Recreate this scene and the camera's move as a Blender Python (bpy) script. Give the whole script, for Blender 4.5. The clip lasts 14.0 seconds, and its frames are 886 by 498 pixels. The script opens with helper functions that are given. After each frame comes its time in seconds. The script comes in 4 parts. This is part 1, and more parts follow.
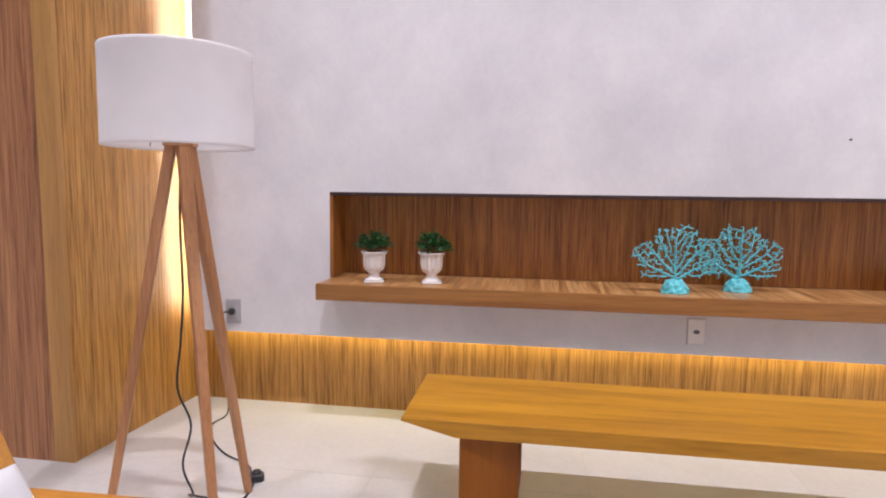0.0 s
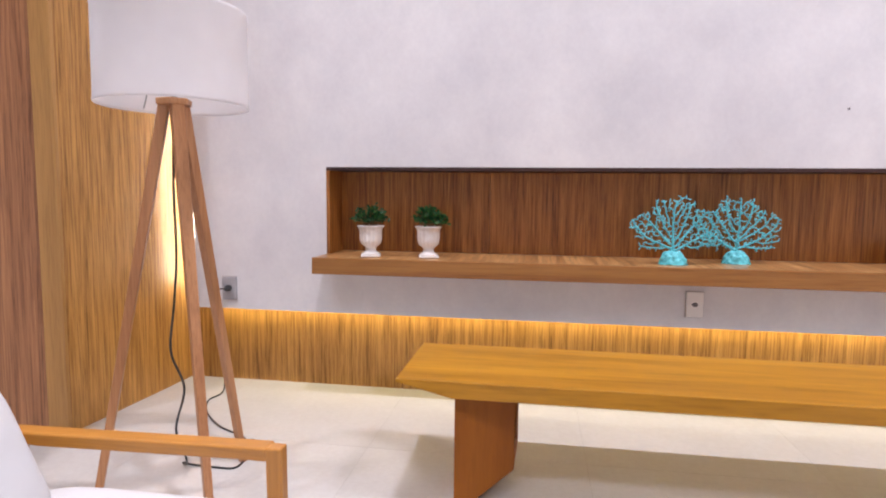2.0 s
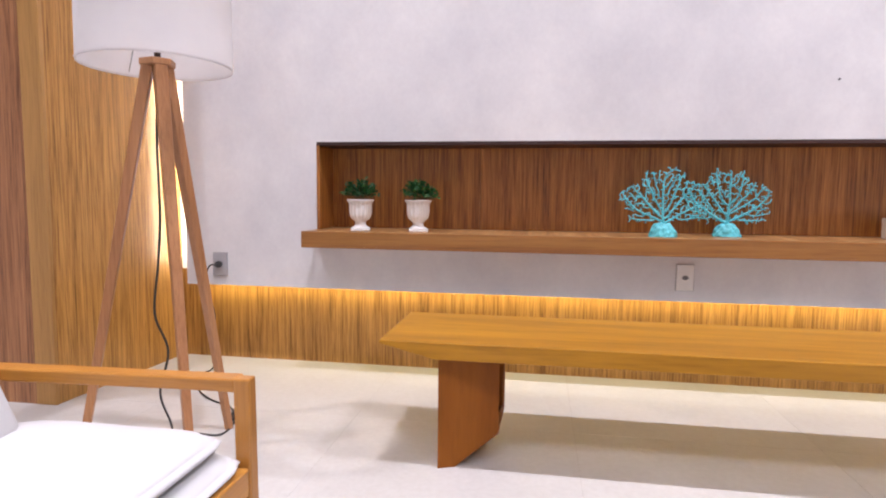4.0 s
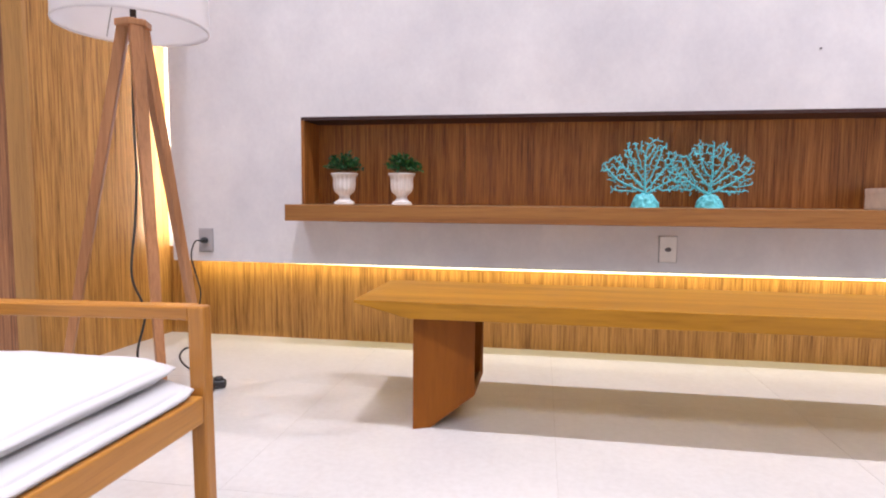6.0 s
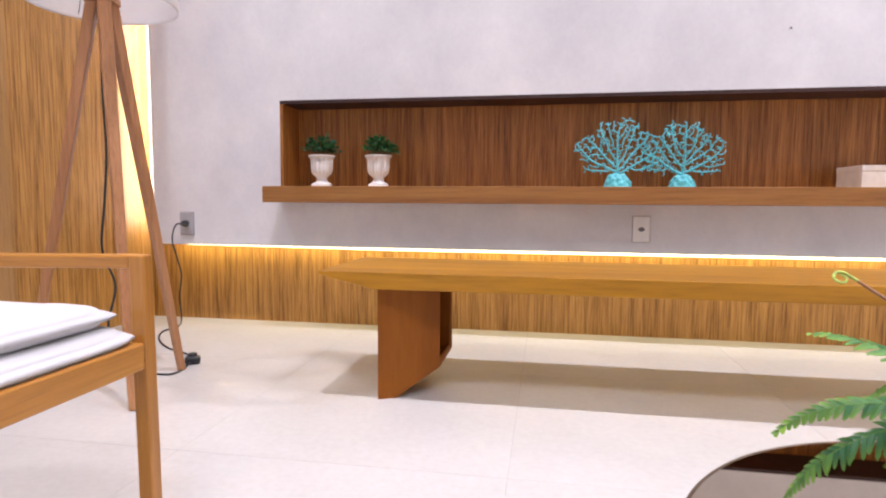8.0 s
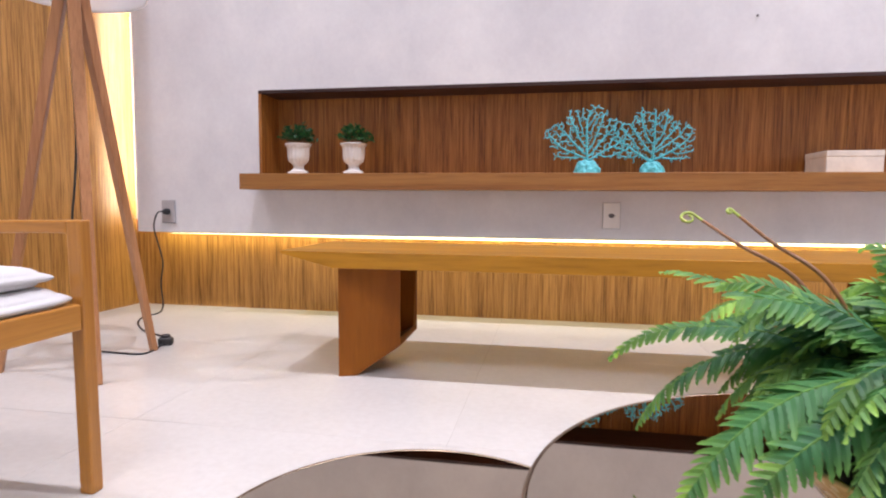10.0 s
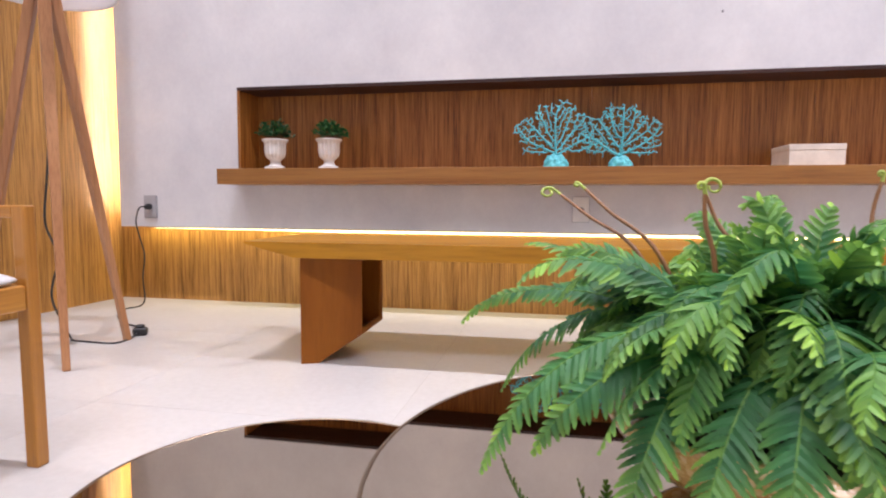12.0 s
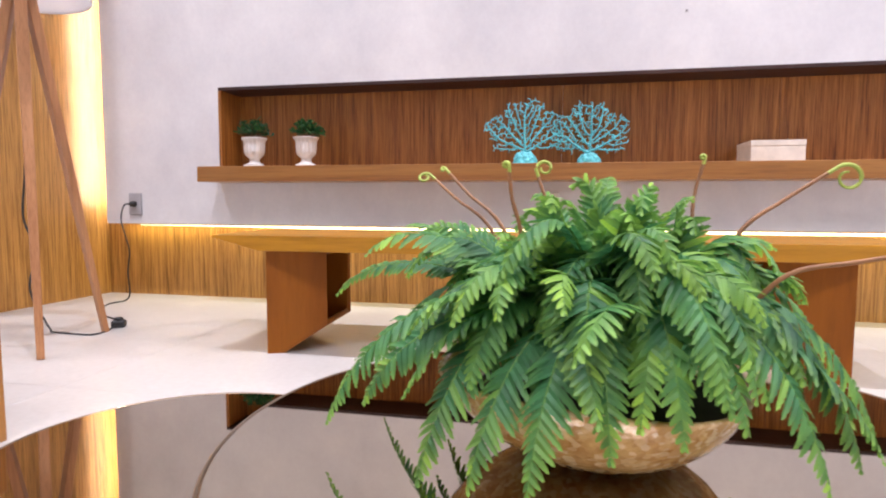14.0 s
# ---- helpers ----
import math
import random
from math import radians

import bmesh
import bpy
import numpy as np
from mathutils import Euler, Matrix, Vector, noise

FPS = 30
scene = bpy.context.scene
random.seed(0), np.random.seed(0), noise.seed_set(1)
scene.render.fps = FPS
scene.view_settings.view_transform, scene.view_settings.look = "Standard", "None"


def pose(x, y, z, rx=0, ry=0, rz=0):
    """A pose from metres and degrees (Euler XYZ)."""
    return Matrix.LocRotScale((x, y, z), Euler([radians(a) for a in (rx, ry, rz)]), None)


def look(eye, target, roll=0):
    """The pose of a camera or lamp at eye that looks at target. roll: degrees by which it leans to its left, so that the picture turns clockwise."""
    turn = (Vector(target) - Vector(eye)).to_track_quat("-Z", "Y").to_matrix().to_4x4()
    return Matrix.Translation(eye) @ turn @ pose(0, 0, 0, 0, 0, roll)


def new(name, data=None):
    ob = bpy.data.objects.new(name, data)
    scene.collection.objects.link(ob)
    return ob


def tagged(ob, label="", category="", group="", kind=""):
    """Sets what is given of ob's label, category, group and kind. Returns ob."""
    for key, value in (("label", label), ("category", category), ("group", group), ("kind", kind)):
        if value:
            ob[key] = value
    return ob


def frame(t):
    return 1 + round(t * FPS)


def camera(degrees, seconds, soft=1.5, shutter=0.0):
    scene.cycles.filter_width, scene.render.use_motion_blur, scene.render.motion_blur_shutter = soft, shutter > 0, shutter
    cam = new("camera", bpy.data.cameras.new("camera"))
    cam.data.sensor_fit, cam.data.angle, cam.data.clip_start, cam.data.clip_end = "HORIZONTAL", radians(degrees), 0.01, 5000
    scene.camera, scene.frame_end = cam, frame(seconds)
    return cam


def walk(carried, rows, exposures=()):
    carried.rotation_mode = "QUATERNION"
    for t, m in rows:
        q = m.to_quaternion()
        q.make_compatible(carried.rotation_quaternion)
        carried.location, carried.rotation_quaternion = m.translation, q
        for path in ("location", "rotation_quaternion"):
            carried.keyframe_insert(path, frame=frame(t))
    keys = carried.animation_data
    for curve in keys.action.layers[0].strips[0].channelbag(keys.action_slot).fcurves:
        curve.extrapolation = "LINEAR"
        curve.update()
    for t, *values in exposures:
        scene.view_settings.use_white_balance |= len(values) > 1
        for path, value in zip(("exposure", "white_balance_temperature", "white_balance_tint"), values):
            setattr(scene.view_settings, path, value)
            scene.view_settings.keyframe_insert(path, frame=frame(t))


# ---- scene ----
cam = camera(74.0, 14.0, soft=2.0, shutter=0.5)
METRES, EYE, TILT, LEAN, TURN = 1.196, 1.212, 0.0, 0.0, 8.9
ROWS = [
    (0.0, 0.0, 0.0, 0.0, 0.07, -5.69, -0.67),
    (0.5, 0.0015, 0.0008, -0.0294, 0.07, -5.58, -0.65),
    (1.0, 0.0047, 0.0003, -0.0604, 0.1, -5.47, -0.6),
    (1.5, 0.0116, -0.001, -0.0952, 0.15, -5.36, -0.59),
    (2.0, 0.0194, -0.0011, -0.1275, 0.18, -5.23, -0.58),
    (2.5, 0.0297, -0.0009, -0.1581, 0.24, -5.12, -0.58),
    (3.0, 0.042, 0.0005, -0.1858, 0.29, -5.08, -0.6),
    (5.5, 0.1332, -0.015, -0.3288, 0.66, -4.96, -0.48),
    (6.0, 0.1542, -0.0168, -0.3578, 0.7, -4.87, -0.47),
    (6.5, 0.18, -0.0204, -0.3823, 0.8, -4.82, -0.45),
    (7.0, 0.2077, -0.0269, -0.4035, 0.86, -4.79, -0.43),
    (7.5, 0.2349, -0.0344, -0.4227, 0.89, -4.72, -0.38),
    (8.0, 0.2664, -0.043, -0.4393, 0.99, -4.73, -0.35),
    (10.5, 0.4431, -0.0877, -0.5039, 1.87, -4.62, -0.35),
    (11.0, 0.4777, -0.0965, -0.5094, 2.01, -4.61, -0.33),
    (11.5, 0.5137, -0.1065, -0.5153, 2.15, -4.61, -0.33),
    (12.0, 0.5493, -0.1174, -0.5215, 2.3, -4.58, -0.31),
    (12.5, 0.5862, -0.1278, -0.5265, 2.47, -4.57, -0.27),
    (13.0, 0.6231, -0.1407, -0.5329, 2.61, -4.54, -0.22),
    (13.5, 0.6583, -0.1548, -0.5386, 2.77, -4.51, -0.2),
    (14.0, 0.6928, -0.1693, -0.5399, 2.93, -4.5, -0.19),
]
walk(cam, [(t, pose(0, 0, EYE, TILT, LEAN, TURN) @ pose(METRES * x, METRES * y, METRES * z, 90 + pitch, roll, yaw)) for t, x, y, z, yaw, pitch, roll in ROWS],
     [(0.0, -0.10), (1.5, 0.0), (8.0, 0.1), (11.0, 0.0), (14.0, 0.25)])

# ---- light ----
world = bpy.data.worlds.new("world")
scene.world = world
world.use_nodes = True
world.node_tree.nodes["Background"].inputs[0].default_value = (0.75, 0.8, 1.0, 1)
world.node_tree.nodes["Background"].inputs[1].default_value = 0.05

CEIL = 4.9
COOL = (0.895, 0.858, 0.965)
WARM = (1.0, 0.88, 0.42)


def spot(x, y, power, size=78, color=COOL, radius=0.05, tx=None, ty=None):
    data = bpy.data.lights.new("spot", "SPOT")
    data.energy, data.color, data.shadow_soft_size = power, color, radius
    data.spot_size, data.spot_blend = radians(size), 0.7
    ob = new("spot_light", data)
    ob.matrix_world = look((x, y, CEIL - 0.03), (tx if tx is not None else x, ty if ty is not None else y + 0.001, 0))
    return ob


# front row follows the shadows; y -1.3 row and x 4.3 are added fill
SPOTS = [(-0.15, 1.2, 430, 0.05), (2.25, 1.2, 410, 0.06), (-2.35, 1.2, 310, 0.06), (4.3, 1.2, 440, 0.06), (-0.15, -1.3, 700, 0.8), (2.25, -1.3, 950, 0.8), (-2.35, -1.3, 470, 0.8)]
for sx, sy, sp, sr in SPOTS:
    spot(sx, sy, sp, 110 if sr > 0.1 else 100, radius=sr)

# ---- materials ----


def material(name):
    m = bpy.data.materials.new(name)
    m.use_nodes = True
    return m, m.node_tree.nodes, m.node_tree.links, m.node_tree.nodes["Principled BSDF"]


def coords(N, L, scale=(1, 1, 1), rot=(0, 0, 0), random_shift=False):
    tc = N.new("ShaderNodeTexCoord")
    mp = N.new("ShaderNodeMapping")
    mp.inputs["Scale"].default_value = scale
    mp.inputs["Rotation"].default_value = rot
    if random_shift:
        oi = N.new("ShaderNodeObjectInfo")
        ml = N.new("ShaderNodeMath")
        ml.operation = "MULTIPLY"
        ml.inputs[1].default_value = 37.0
        L.new(oi.outputs["Random"], ml.inputs[0])
        L.new(ml.outputs[0], mp.inputs["Location"])
    L.new(tc.outputs["Object"], mp.inputs["Vector"])
    return mp.outputs["Vector"]


def noise_tex(N, L, vec, scale, detail=4, rough=0.55):
    n = N.new("ShaderNodeTexNoise")
    n.inputs["Scale"].default_value, n.inputs["Detail"].default_value, n.inputs["Roughness"].default_value = scale, detail, rough
    L.new(vec, n.inputs["Vector"])
    return n.outputs["Fac"]


def ramp(N, L, fac, stops):
    r = N.new("ShaderNodeValToRGB")
    while len(r.color_ramp.elements) < len(stops):
        r.color_ramp.elements.new(0.5)
    for e, (p, c) in zip(r.color_ramp.elements, stops):
        e.position, e.color = p, (*c, 1)
    L.new(fac, r.inputs["Fac"])
    return r.outputs["Color"]


def mix(N, L, a, b, fac, mode="MIX"):
    m = N.new("ShaderNodeMix")
    m.data_type, m.blend_type = "RGBA", mode
    for sock, v in ((m.inputs[0], fac), (m.inputs[6], a), (m.inputs[7], b)):
        if hasattr(v, "is_linked"):
            L.new(v, sock)
        else:
            sock.default_value = v
    return m.outputs[2]


def bump(N, L, P, height, strength, distance):
    b = N.new("ShaderNodeBump")
    b.inputs["Strength"].default_value, b.inputs["Distance"].default_value = strength, distance
    L.new(height, b.inputs["Height"])
    L.new(b.outputs["Normal"], P.inputs["Normal"])


def wood(name, dark, mid, light, axis="z", fine=110.0, broad=16.0, rough=0.42, contrast=0.5, stretch=0.035, gloss=0.5):
    """Straight-grained timber: the grain runs along the axis."""
    m, N, L, P = material(name)
    k = {"x": (stretch, 1, 1), "y": (1, stretch, 1), "z": (1, 1, stretch)}[axis]
    v = coords(N, L, k, random_shift=True)
    warp = N.new("ShaderNodeVectorMath")
    warp.operation = "ADD"
    wn = N.new("ShaderNodeTexNoise")
    wn.inputs["Scale"].default_value = 6.0
    L.new(v, wn.inputs["Vector"])
    sc = N.new("ShaderNodeVectorMath")
    sc.operation = "SCALE"
    sc.inputs["Scale"].default_value = 0.05
    L.new(wn.outputs["Color"], sc.inputs[0])
    L.new(v, warp.inputs[0])
    L.new(sc.outputs[0], warp.inputs[1])
    v = warp.outputs[0]
    f1 = noise_tex(N, L, v, broad, 3, 0.6)
    f2 = noise_tex(N, L, v, fine, 6, 0.7)
    c1 = ramp(N, L, f1, [(0.36, dark), (0.5, mid), (0.64, light)])
    c2 = ramp(N, L, f2, [(0.38, tuple(x * 0.5 for x in dark)), (0.47, mid), (0.62, tuple(min(1, x * 1.25) for x in light))])
    c = mix(N, L, c1, c2, contrast)
    L.new(c, P.inputs["Base Color"])
    P.inputs["Roughness"].default_value = rough
    P.inputs["Specular IOR Level"].default_value = gloss
    bump(N, L, P, f2, 0.12, 0.002)
    return m


def plain(name, color, rough=0.5, metal=0.0, var=0.06, scale=30.0, bumpy=0.0, dist=0.002, sheen=0.0):
    m, N, L, P = material(name)
    v = coords(N, L)
    f = noise_tex(N, L, v, scale, 4)
    f2 = noise_tex(N, L, v, scale * 0.12, 2)
    lo = tuple(max(0, x * (1 - 2 * var)) for x in color)
    hi = tuple(min(1, x * (1 + 2 * var)) for x in color)
    c = mix(N, L, ramp(N, L, f, [(0.3, lo), (0.7, hi)]), ramp(N, L, f2, [(0.3, lo), (0.7, hi)]), 0.5)
    L.new(c, P.inputs["Base Color"])
    P.inputs["Roughness"].default_value, P.inputs["Metallic"].default_value = rough, metal
    P.inputs["Sheen Weight"].default_value = sheen
    if bumpy:
        bump(N, L, P, f, bumpy, dist)
    return m


def cement(name):
    """Hand-trowelled burnt cement: clouds at three sizes and a few faint trowel marks."""
    m, N, L, P = material(name)
    v = coords(N, L)
    a = noise_tex(N, L, v, 1.1, 6, 0.6)
    b = noise_tex(N, L, coords(N, L, (1, 1, 0.8), (0, 0.5, 0)), 3.6, 6, 0.65)
    d = noise_tex(N, L, v, 45.0, 3)
    lo, hi = (0.545, 0.535, 0.57), (0.845, 0.83, 0.83)
    c = mix(N, L, ramp(N, L, a, [(0.3, lo), (0.7, hi)]), ramp(N, L, b, [(0.3, lo), (0.7, hi)]), 0.5)
    c = mix(N, L, c, ramp(N, L, d, [(0.3, (0.66, 0.645, 0.66)), (0.7, (0.76, 0.75, 0.76))]), 0.25)
    L.new(c, P.inputs["Base Color"])
    P.inputs["Roughness"].default_value = 0.55
    bump(N, L, P, b, 0.08, 0.004)
    return m


def tile_material(name):
    m, N, L, P = material(name)
    v = coords(N, L, random_shift=True)
    a = noise_tex(N, L, v, 2.2, 5, 0.6)
    b = noise_tex(N, L, v, 45.0, 4, 0.6)
    c = mix(N, L, ramp(N, L, a, [(0.3, (0.48, 0.462, 0.44)), (0.7, (0.57, 0.552, 0.53))]),
            ramp(N, L, b, [(0.35, (0.47, 0.448, 0.42)), (0.65, (0.57, 0.552, 0.53))]), 0.35)
    L.new(c, P.inputs["Base Color"])
    P.inputs["Roughness"].default_value = 0.32
    return m


def glass_top(name):
    """Bronze mirror glass."""
    m, N, L, P = material(name)
    f = noise_tex(N, L, coords(N, L), 3.0, 3)
    L.new(ramp(N, L, f, [(0.3, (0.45, 0.383, 0.305)), (0.7, (0.48, 0.41, 0.33))]), P.inputs["Base Color"])
    P.inputs["Metallic"].default_value, P.inputs["Roughness"].default_value = 1.0, 0.02
    return m


def shell_mosaic(name):
    m, N, L, P = material(name)
    v = coords(N, L)
    vo = N.new("ShaderNodeTexVoronoi")
    vo.inputs["Scale"].default_value = 160.0
    L.new(v, vo.inputs["Vector"])
    f = noise_tex(N, L, v, 26.0, 4, 0.65)
    c = mix(N, L, ramp(N, L, vo.outputs["Color"], [(0.2, (0.46, 0.24, 0.07)), (0.55, (0.70, 0.44, 0.16)), (0.85, (0.92, 0.78, 0.52))]),
            ramp(N, L, f, [(0.35, (0.40, 0.19, 0.05)), (0.6, (0.78, 0.55, 0.25))]), 0.5)
    L.new(c, P.inputs["Base Color"])
    P.inputs["Roughness"].default_value = 0.22
    P.inputs["Coat Weight"].default_value = 0.6
    bump(N, L, P, vo.outputs["Distance"], 0.35, 0.002)
    return m


def leaf_material(name, dark, mid, light, young):
    m, N, L, P = material(name)
    g = N.new("ShaderNodeNewGeometry")
    v = coords(N, L)
    f = noise_tex(N, L, v, 16.0, 3)
    att = N.new("ShaderNodeAttribute")
    att.attribute_name = "age"
    oi = N.new("ShaderNodeObjectInfo")
    own = N.new("ShaderNodeMath")
    own.operation = "MULTIPLY_ADD"
    own.inputs[1].default_value = 0.35
    half = N.new("ShaderNodeMath")
    half.operation = "MULTIPLY"
    half.inputs[1].default_value = 0.65
    L.new(oi.outputs["Random"], half.inputs[0])
    L.new(g.outputs["Random Per Island"], own.inputs[0])
    L.new(half.outputs[0], own.inputs[2])
    isl = ramp(N, L, own.outputs[0], [(0.1, dark), (0.5, mid), (0.9, light)])
    base = mix(N, L, isl, ramp(N, L, f, [(0.35, dark), (0.65, light)]), 0.4)
    c = mix(N, L, base, (*young, 1), att.outputs["Fac"])
    L.new(c, P.inputs["Base Color"])
    P.inputs["Roughness"].default_value = 0.52
    P.inputs["Subsurface Weight"].default_value = 0.0
    P.inputs["Transmission Weight"].default_value = 0.0
    tr = N.new("ShaderNodeBsdfTranslucent")
    L.new(c, tr.inputs["Color"])
    ms = N.new("ShaderNodeMixShader")
    ms.inputs[0].default_value = 0.36
    L.new(P.outputs[0], ms.inputs[1])
    L.new(tr.outputs[0], ms.inputs[2])
    L.new(ms.outputs[0], N["Material Output"].inputs["Surface"])
    return m


def fabric(name, color, scale=420.0, translucent=0.0):
    m, N, L, P = material(name)
    v = coords(N, L)
    w1 = N.new("ShaderNodeTexWave")
    w1.inputs["Scale"].default_value, w1.inputs["Distortion"].default_value = scale, 1.5
    w1.bands_direction = "Z"
    L.new(v, w1.inputs["Vector"])
    f = noise_tex(N, L, v, 9.0, 4)
    lo = tuple(x * 0.93 for x in color)
    c = mix(N, L, ramp(N, L, f, [(0.3, lo), (0.7, color)]), ramp(N, L, w1.outputs["Fac"], [(0.2, lo), (0.8, color)]), 0.4)
    L.new(c, P.inputs["Base Color"])
    P.inputs["Roughness"].default_value, P.inputs["Sheen Weight"].default_value = 0.85, 0.2
    bump(N, L, P, w1.outputs["Fac"], 0.08, 0.001)
    if translucent:
        tr = N.new("ShaderNodeBsdfTranslucent")
        L.new(c, tr.inputs["Color"])
        ms = N.new("ShaderNodeMixShader")
        ms.inputs[0].default_value = translucent
        L.new(P.outputs[0], ms.inputs[1])
        L.new(tr.outputs[0], ms.inputs[2])
        L.new(ms.outputs[0], N["Material Output"].inputs["Surface"])
    return m


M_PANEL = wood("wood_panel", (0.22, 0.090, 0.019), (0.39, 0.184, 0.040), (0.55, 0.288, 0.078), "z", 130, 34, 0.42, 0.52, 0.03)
# the panel wood darkened: the block's front face gets less light, painted in here
M_FRONT = wood("front_panel_shaded", (0.155, 0.058, 0.023), (0.30, 0.126, 0.052), (0.44, 0.205, 0.088), "z", 130, 36, 0.42, 0.42, 0.03)
M_NICHE = wood("niche_veneer", (0.16, 0.052, 0.009), (0.32, 0.117, 0.022), (0.48, 0.204, 0.046), "z", 130, 34, 0.42, 0.50, 0.03)
# near-black: the deep shade under the niche's top is painted into this wood
M_DARK = wood("shaded_niche_wood", (0.022, 0.008, 0.007), (0.035, 0.012, 0.010), (0.05, 0.018, 0.014), "x", 110, 16, 0.55, 0.4)
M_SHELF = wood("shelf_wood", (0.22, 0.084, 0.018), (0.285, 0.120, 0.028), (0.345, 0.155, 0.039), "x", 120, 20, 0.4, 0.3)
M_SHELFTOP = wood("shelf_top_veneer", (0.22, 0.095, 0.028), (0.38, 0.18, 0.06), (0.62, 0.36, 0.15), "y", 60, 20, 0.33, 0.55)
M_EDGE = wood("edge_wood", (0.36, 0.180, 0.052), (0.42, 0.22, 0.066), (0.48, 0.255, 0.080), "z", 150, 10, 0.45, 0.25)
M_BENCH = wood("bench_wood", (0.285, 0.122, 0.009), (0.375, 0.168, 0.012), (0.46, 0.214, 0.016), "x", 40, 7, 0.38, 0.24, 0.08, 0.3)
M_BENCHLEG = wood("bench_leg_wood", (0.215, 0.062, 0.005), (0.245, 0.074, 0.0065), (0.275, 0.087, 0.008), "z", 60, 6, 0.45, 0.14, 0.12, 0.2)
M_CHAIR = wood("chair_wood", (0.33, 0.13, 0.022), (0.42, 0.18, 0.032), (0.49, 0.225, 0.045), "x", 130, 10, 0.33, 0.2)
M_CHAIRY = wood("chair_wood_across", (0.33, 0.13, 0.022), (0.42, 0.18, 0.032), (0.49, 0.225, 0.045), "y", 130, 10, 0.33, 0.2)
M_CHAIRZ = wood("chair_wood_upright", (0.33, 0.13, 0.022), (0.42, 0.18, 0.032), (0.49, 0.225, 0.045), "z", 130, 10, 0.33, 0.2)
M_LAMPWOOD = wood("lamp_wood", (0.35, 0.15, 0.06), (0.43, 0.20, 0.085), (0.49, 0.245, 0.115), "z", 130, 10, 0.38, 0.25)
M_CEMENT = cement("cement")
M_TILE = tile_material("tile")
M_GROUT = plain("grout", (0.40, 0.375, 0.34), 0.85)
M_WHITE = plain("white_paint", (0.80, 0.79, 0.80), 0.6, var=0.02, scale=8)
M_BLACK = plain("black_plastic", (0.02, 0.02, 0.022), 0.4)
M_PLATE = plain("plate_plastic", (0.84, 0.82, 0.80), 0.35, var=0.02)
M_PLATEGREY = plain("plate_grey", (0.42, 0.41, 0.43), 0.4, var=0.03)
M_SOCKET = plain("socket_grey", (0.16, 0.15, 0.16), 0.45)
M_CERAMIC = plain("white_ceramic", (0.83, 0.80, 0.77), 0.22, var=0.03)
M_CORAL = plain("turquoise_resin", (0.12, 0.54, 0.60), 0.45, var=0.18, scale=70, bumpy=0.4)
M_BOX = plain("bone_inlay", (0.74, 0.66, 0.57), 0.35, var=0.10, scale=22)
M_SHADE = fabric("shade_linen", (0.95, 0.94, 0.95), 520, 0.52)
M_CUSHION = fabric("white_canvas", (0.55, 0.545, 0.55), 480)
M_WICKER = fabric("cream_weave", (0.74, 0.62, 0.42), 90)
M_GLASS = glass_top("bronze_mirror")
M_RIM = plain("bronze_rim", (0.23, 0.17, 0.12), 0.3, 0.85)
M_BOWL = shell_mosaic("shell_mosaic")
M_SOIL = plain("dark_moss", (0.03, 0.022, 0.015), 0.9, var=0.3, scale=60, bumpy=0.5)
M_FERN = leaf_material("fern_leaf", (0.010, 0.072, 0.029), (0.030, 0.155, 0.056), (0.085, 0.275, 0.078), (0.35, 0.60, 0.075))
M_LEAF = leaf_material("boxwood_leaf", (0.008, 0.05, 0.018), (0.02, 0.10, 0.03), (0.05, 0.19, 0.05), (0.16, 0.34, 0.06))
M_STEM = plain("fern_stem", (0.23, 0.10, 0.035), 0.5, var=0.2, scale=40)
M_YOUNG = plain("young_frond", (0.34, 0.42, 0.07), 0.5, var=0.2, scale=60)
M_METAL = plain("chrome", (0.6, 0.6, 0.6), 0.2, 1.0)

m_led, N_, L_, P_ = material("led_diffuser")
P_.inputs["Base Color"].default_value = (0.9, 0.85, 0.7, 1)
P_.inputs["Emission Color"].default_value = (1.0, 0.84, 0.50, 1)
P_.inputs["Emission Strength"].default_value = 3.0
M_LED = m_led

# ---- mesh helpers ----


def empty(name, x=0, y=0, z=0, rz=0):
    ob = new(name)
    ob.empty_display_size = 0.1
    ob.matrix_world = pose(x, y, z, 0, 0, rz)
    return ob


def part(name, bm, mat, parent=None, label="", smooth=False):
    me = bpy.data.meshes.new(name)
    bm.normal_update()
    bm.to_mesh(me)
    bm.free()
    me.materials.append(mat)
    if smooth:
        for p in me.polygons:
            p.use_smooth = True
    ob = new(name, me)
    if parent:
        ob.parent = parent
    if label:
        ob["label"] = label
    return ob


def box(x0, x1, y0, y1, z0, z1, bevel=0.0, seg=2, bm=None):
    b = bmesh.new()
    bmesh.ops.create_cube(b, size=1, matrix=Matrix.LocRotScale(((x0 + x1) / 2, (y0 + y1) / 2, (z0 + z1) / 2), None, (x1 - x0, y1 - y0, z1 - z0)))
    if bevel:
        bmesh.ops.bevel(b, geom=b.edges[:], offset=bevel, segments=seg, profile=0.5, affect="EDGES")
    if bm is None:
        return b
    me = bpy.data.meshes.new("tmp")
    b.to_mesh(me)
    b.free()
    bm.from_mesh(me)
    bpy.data.meshes.remove(me)
    return bm


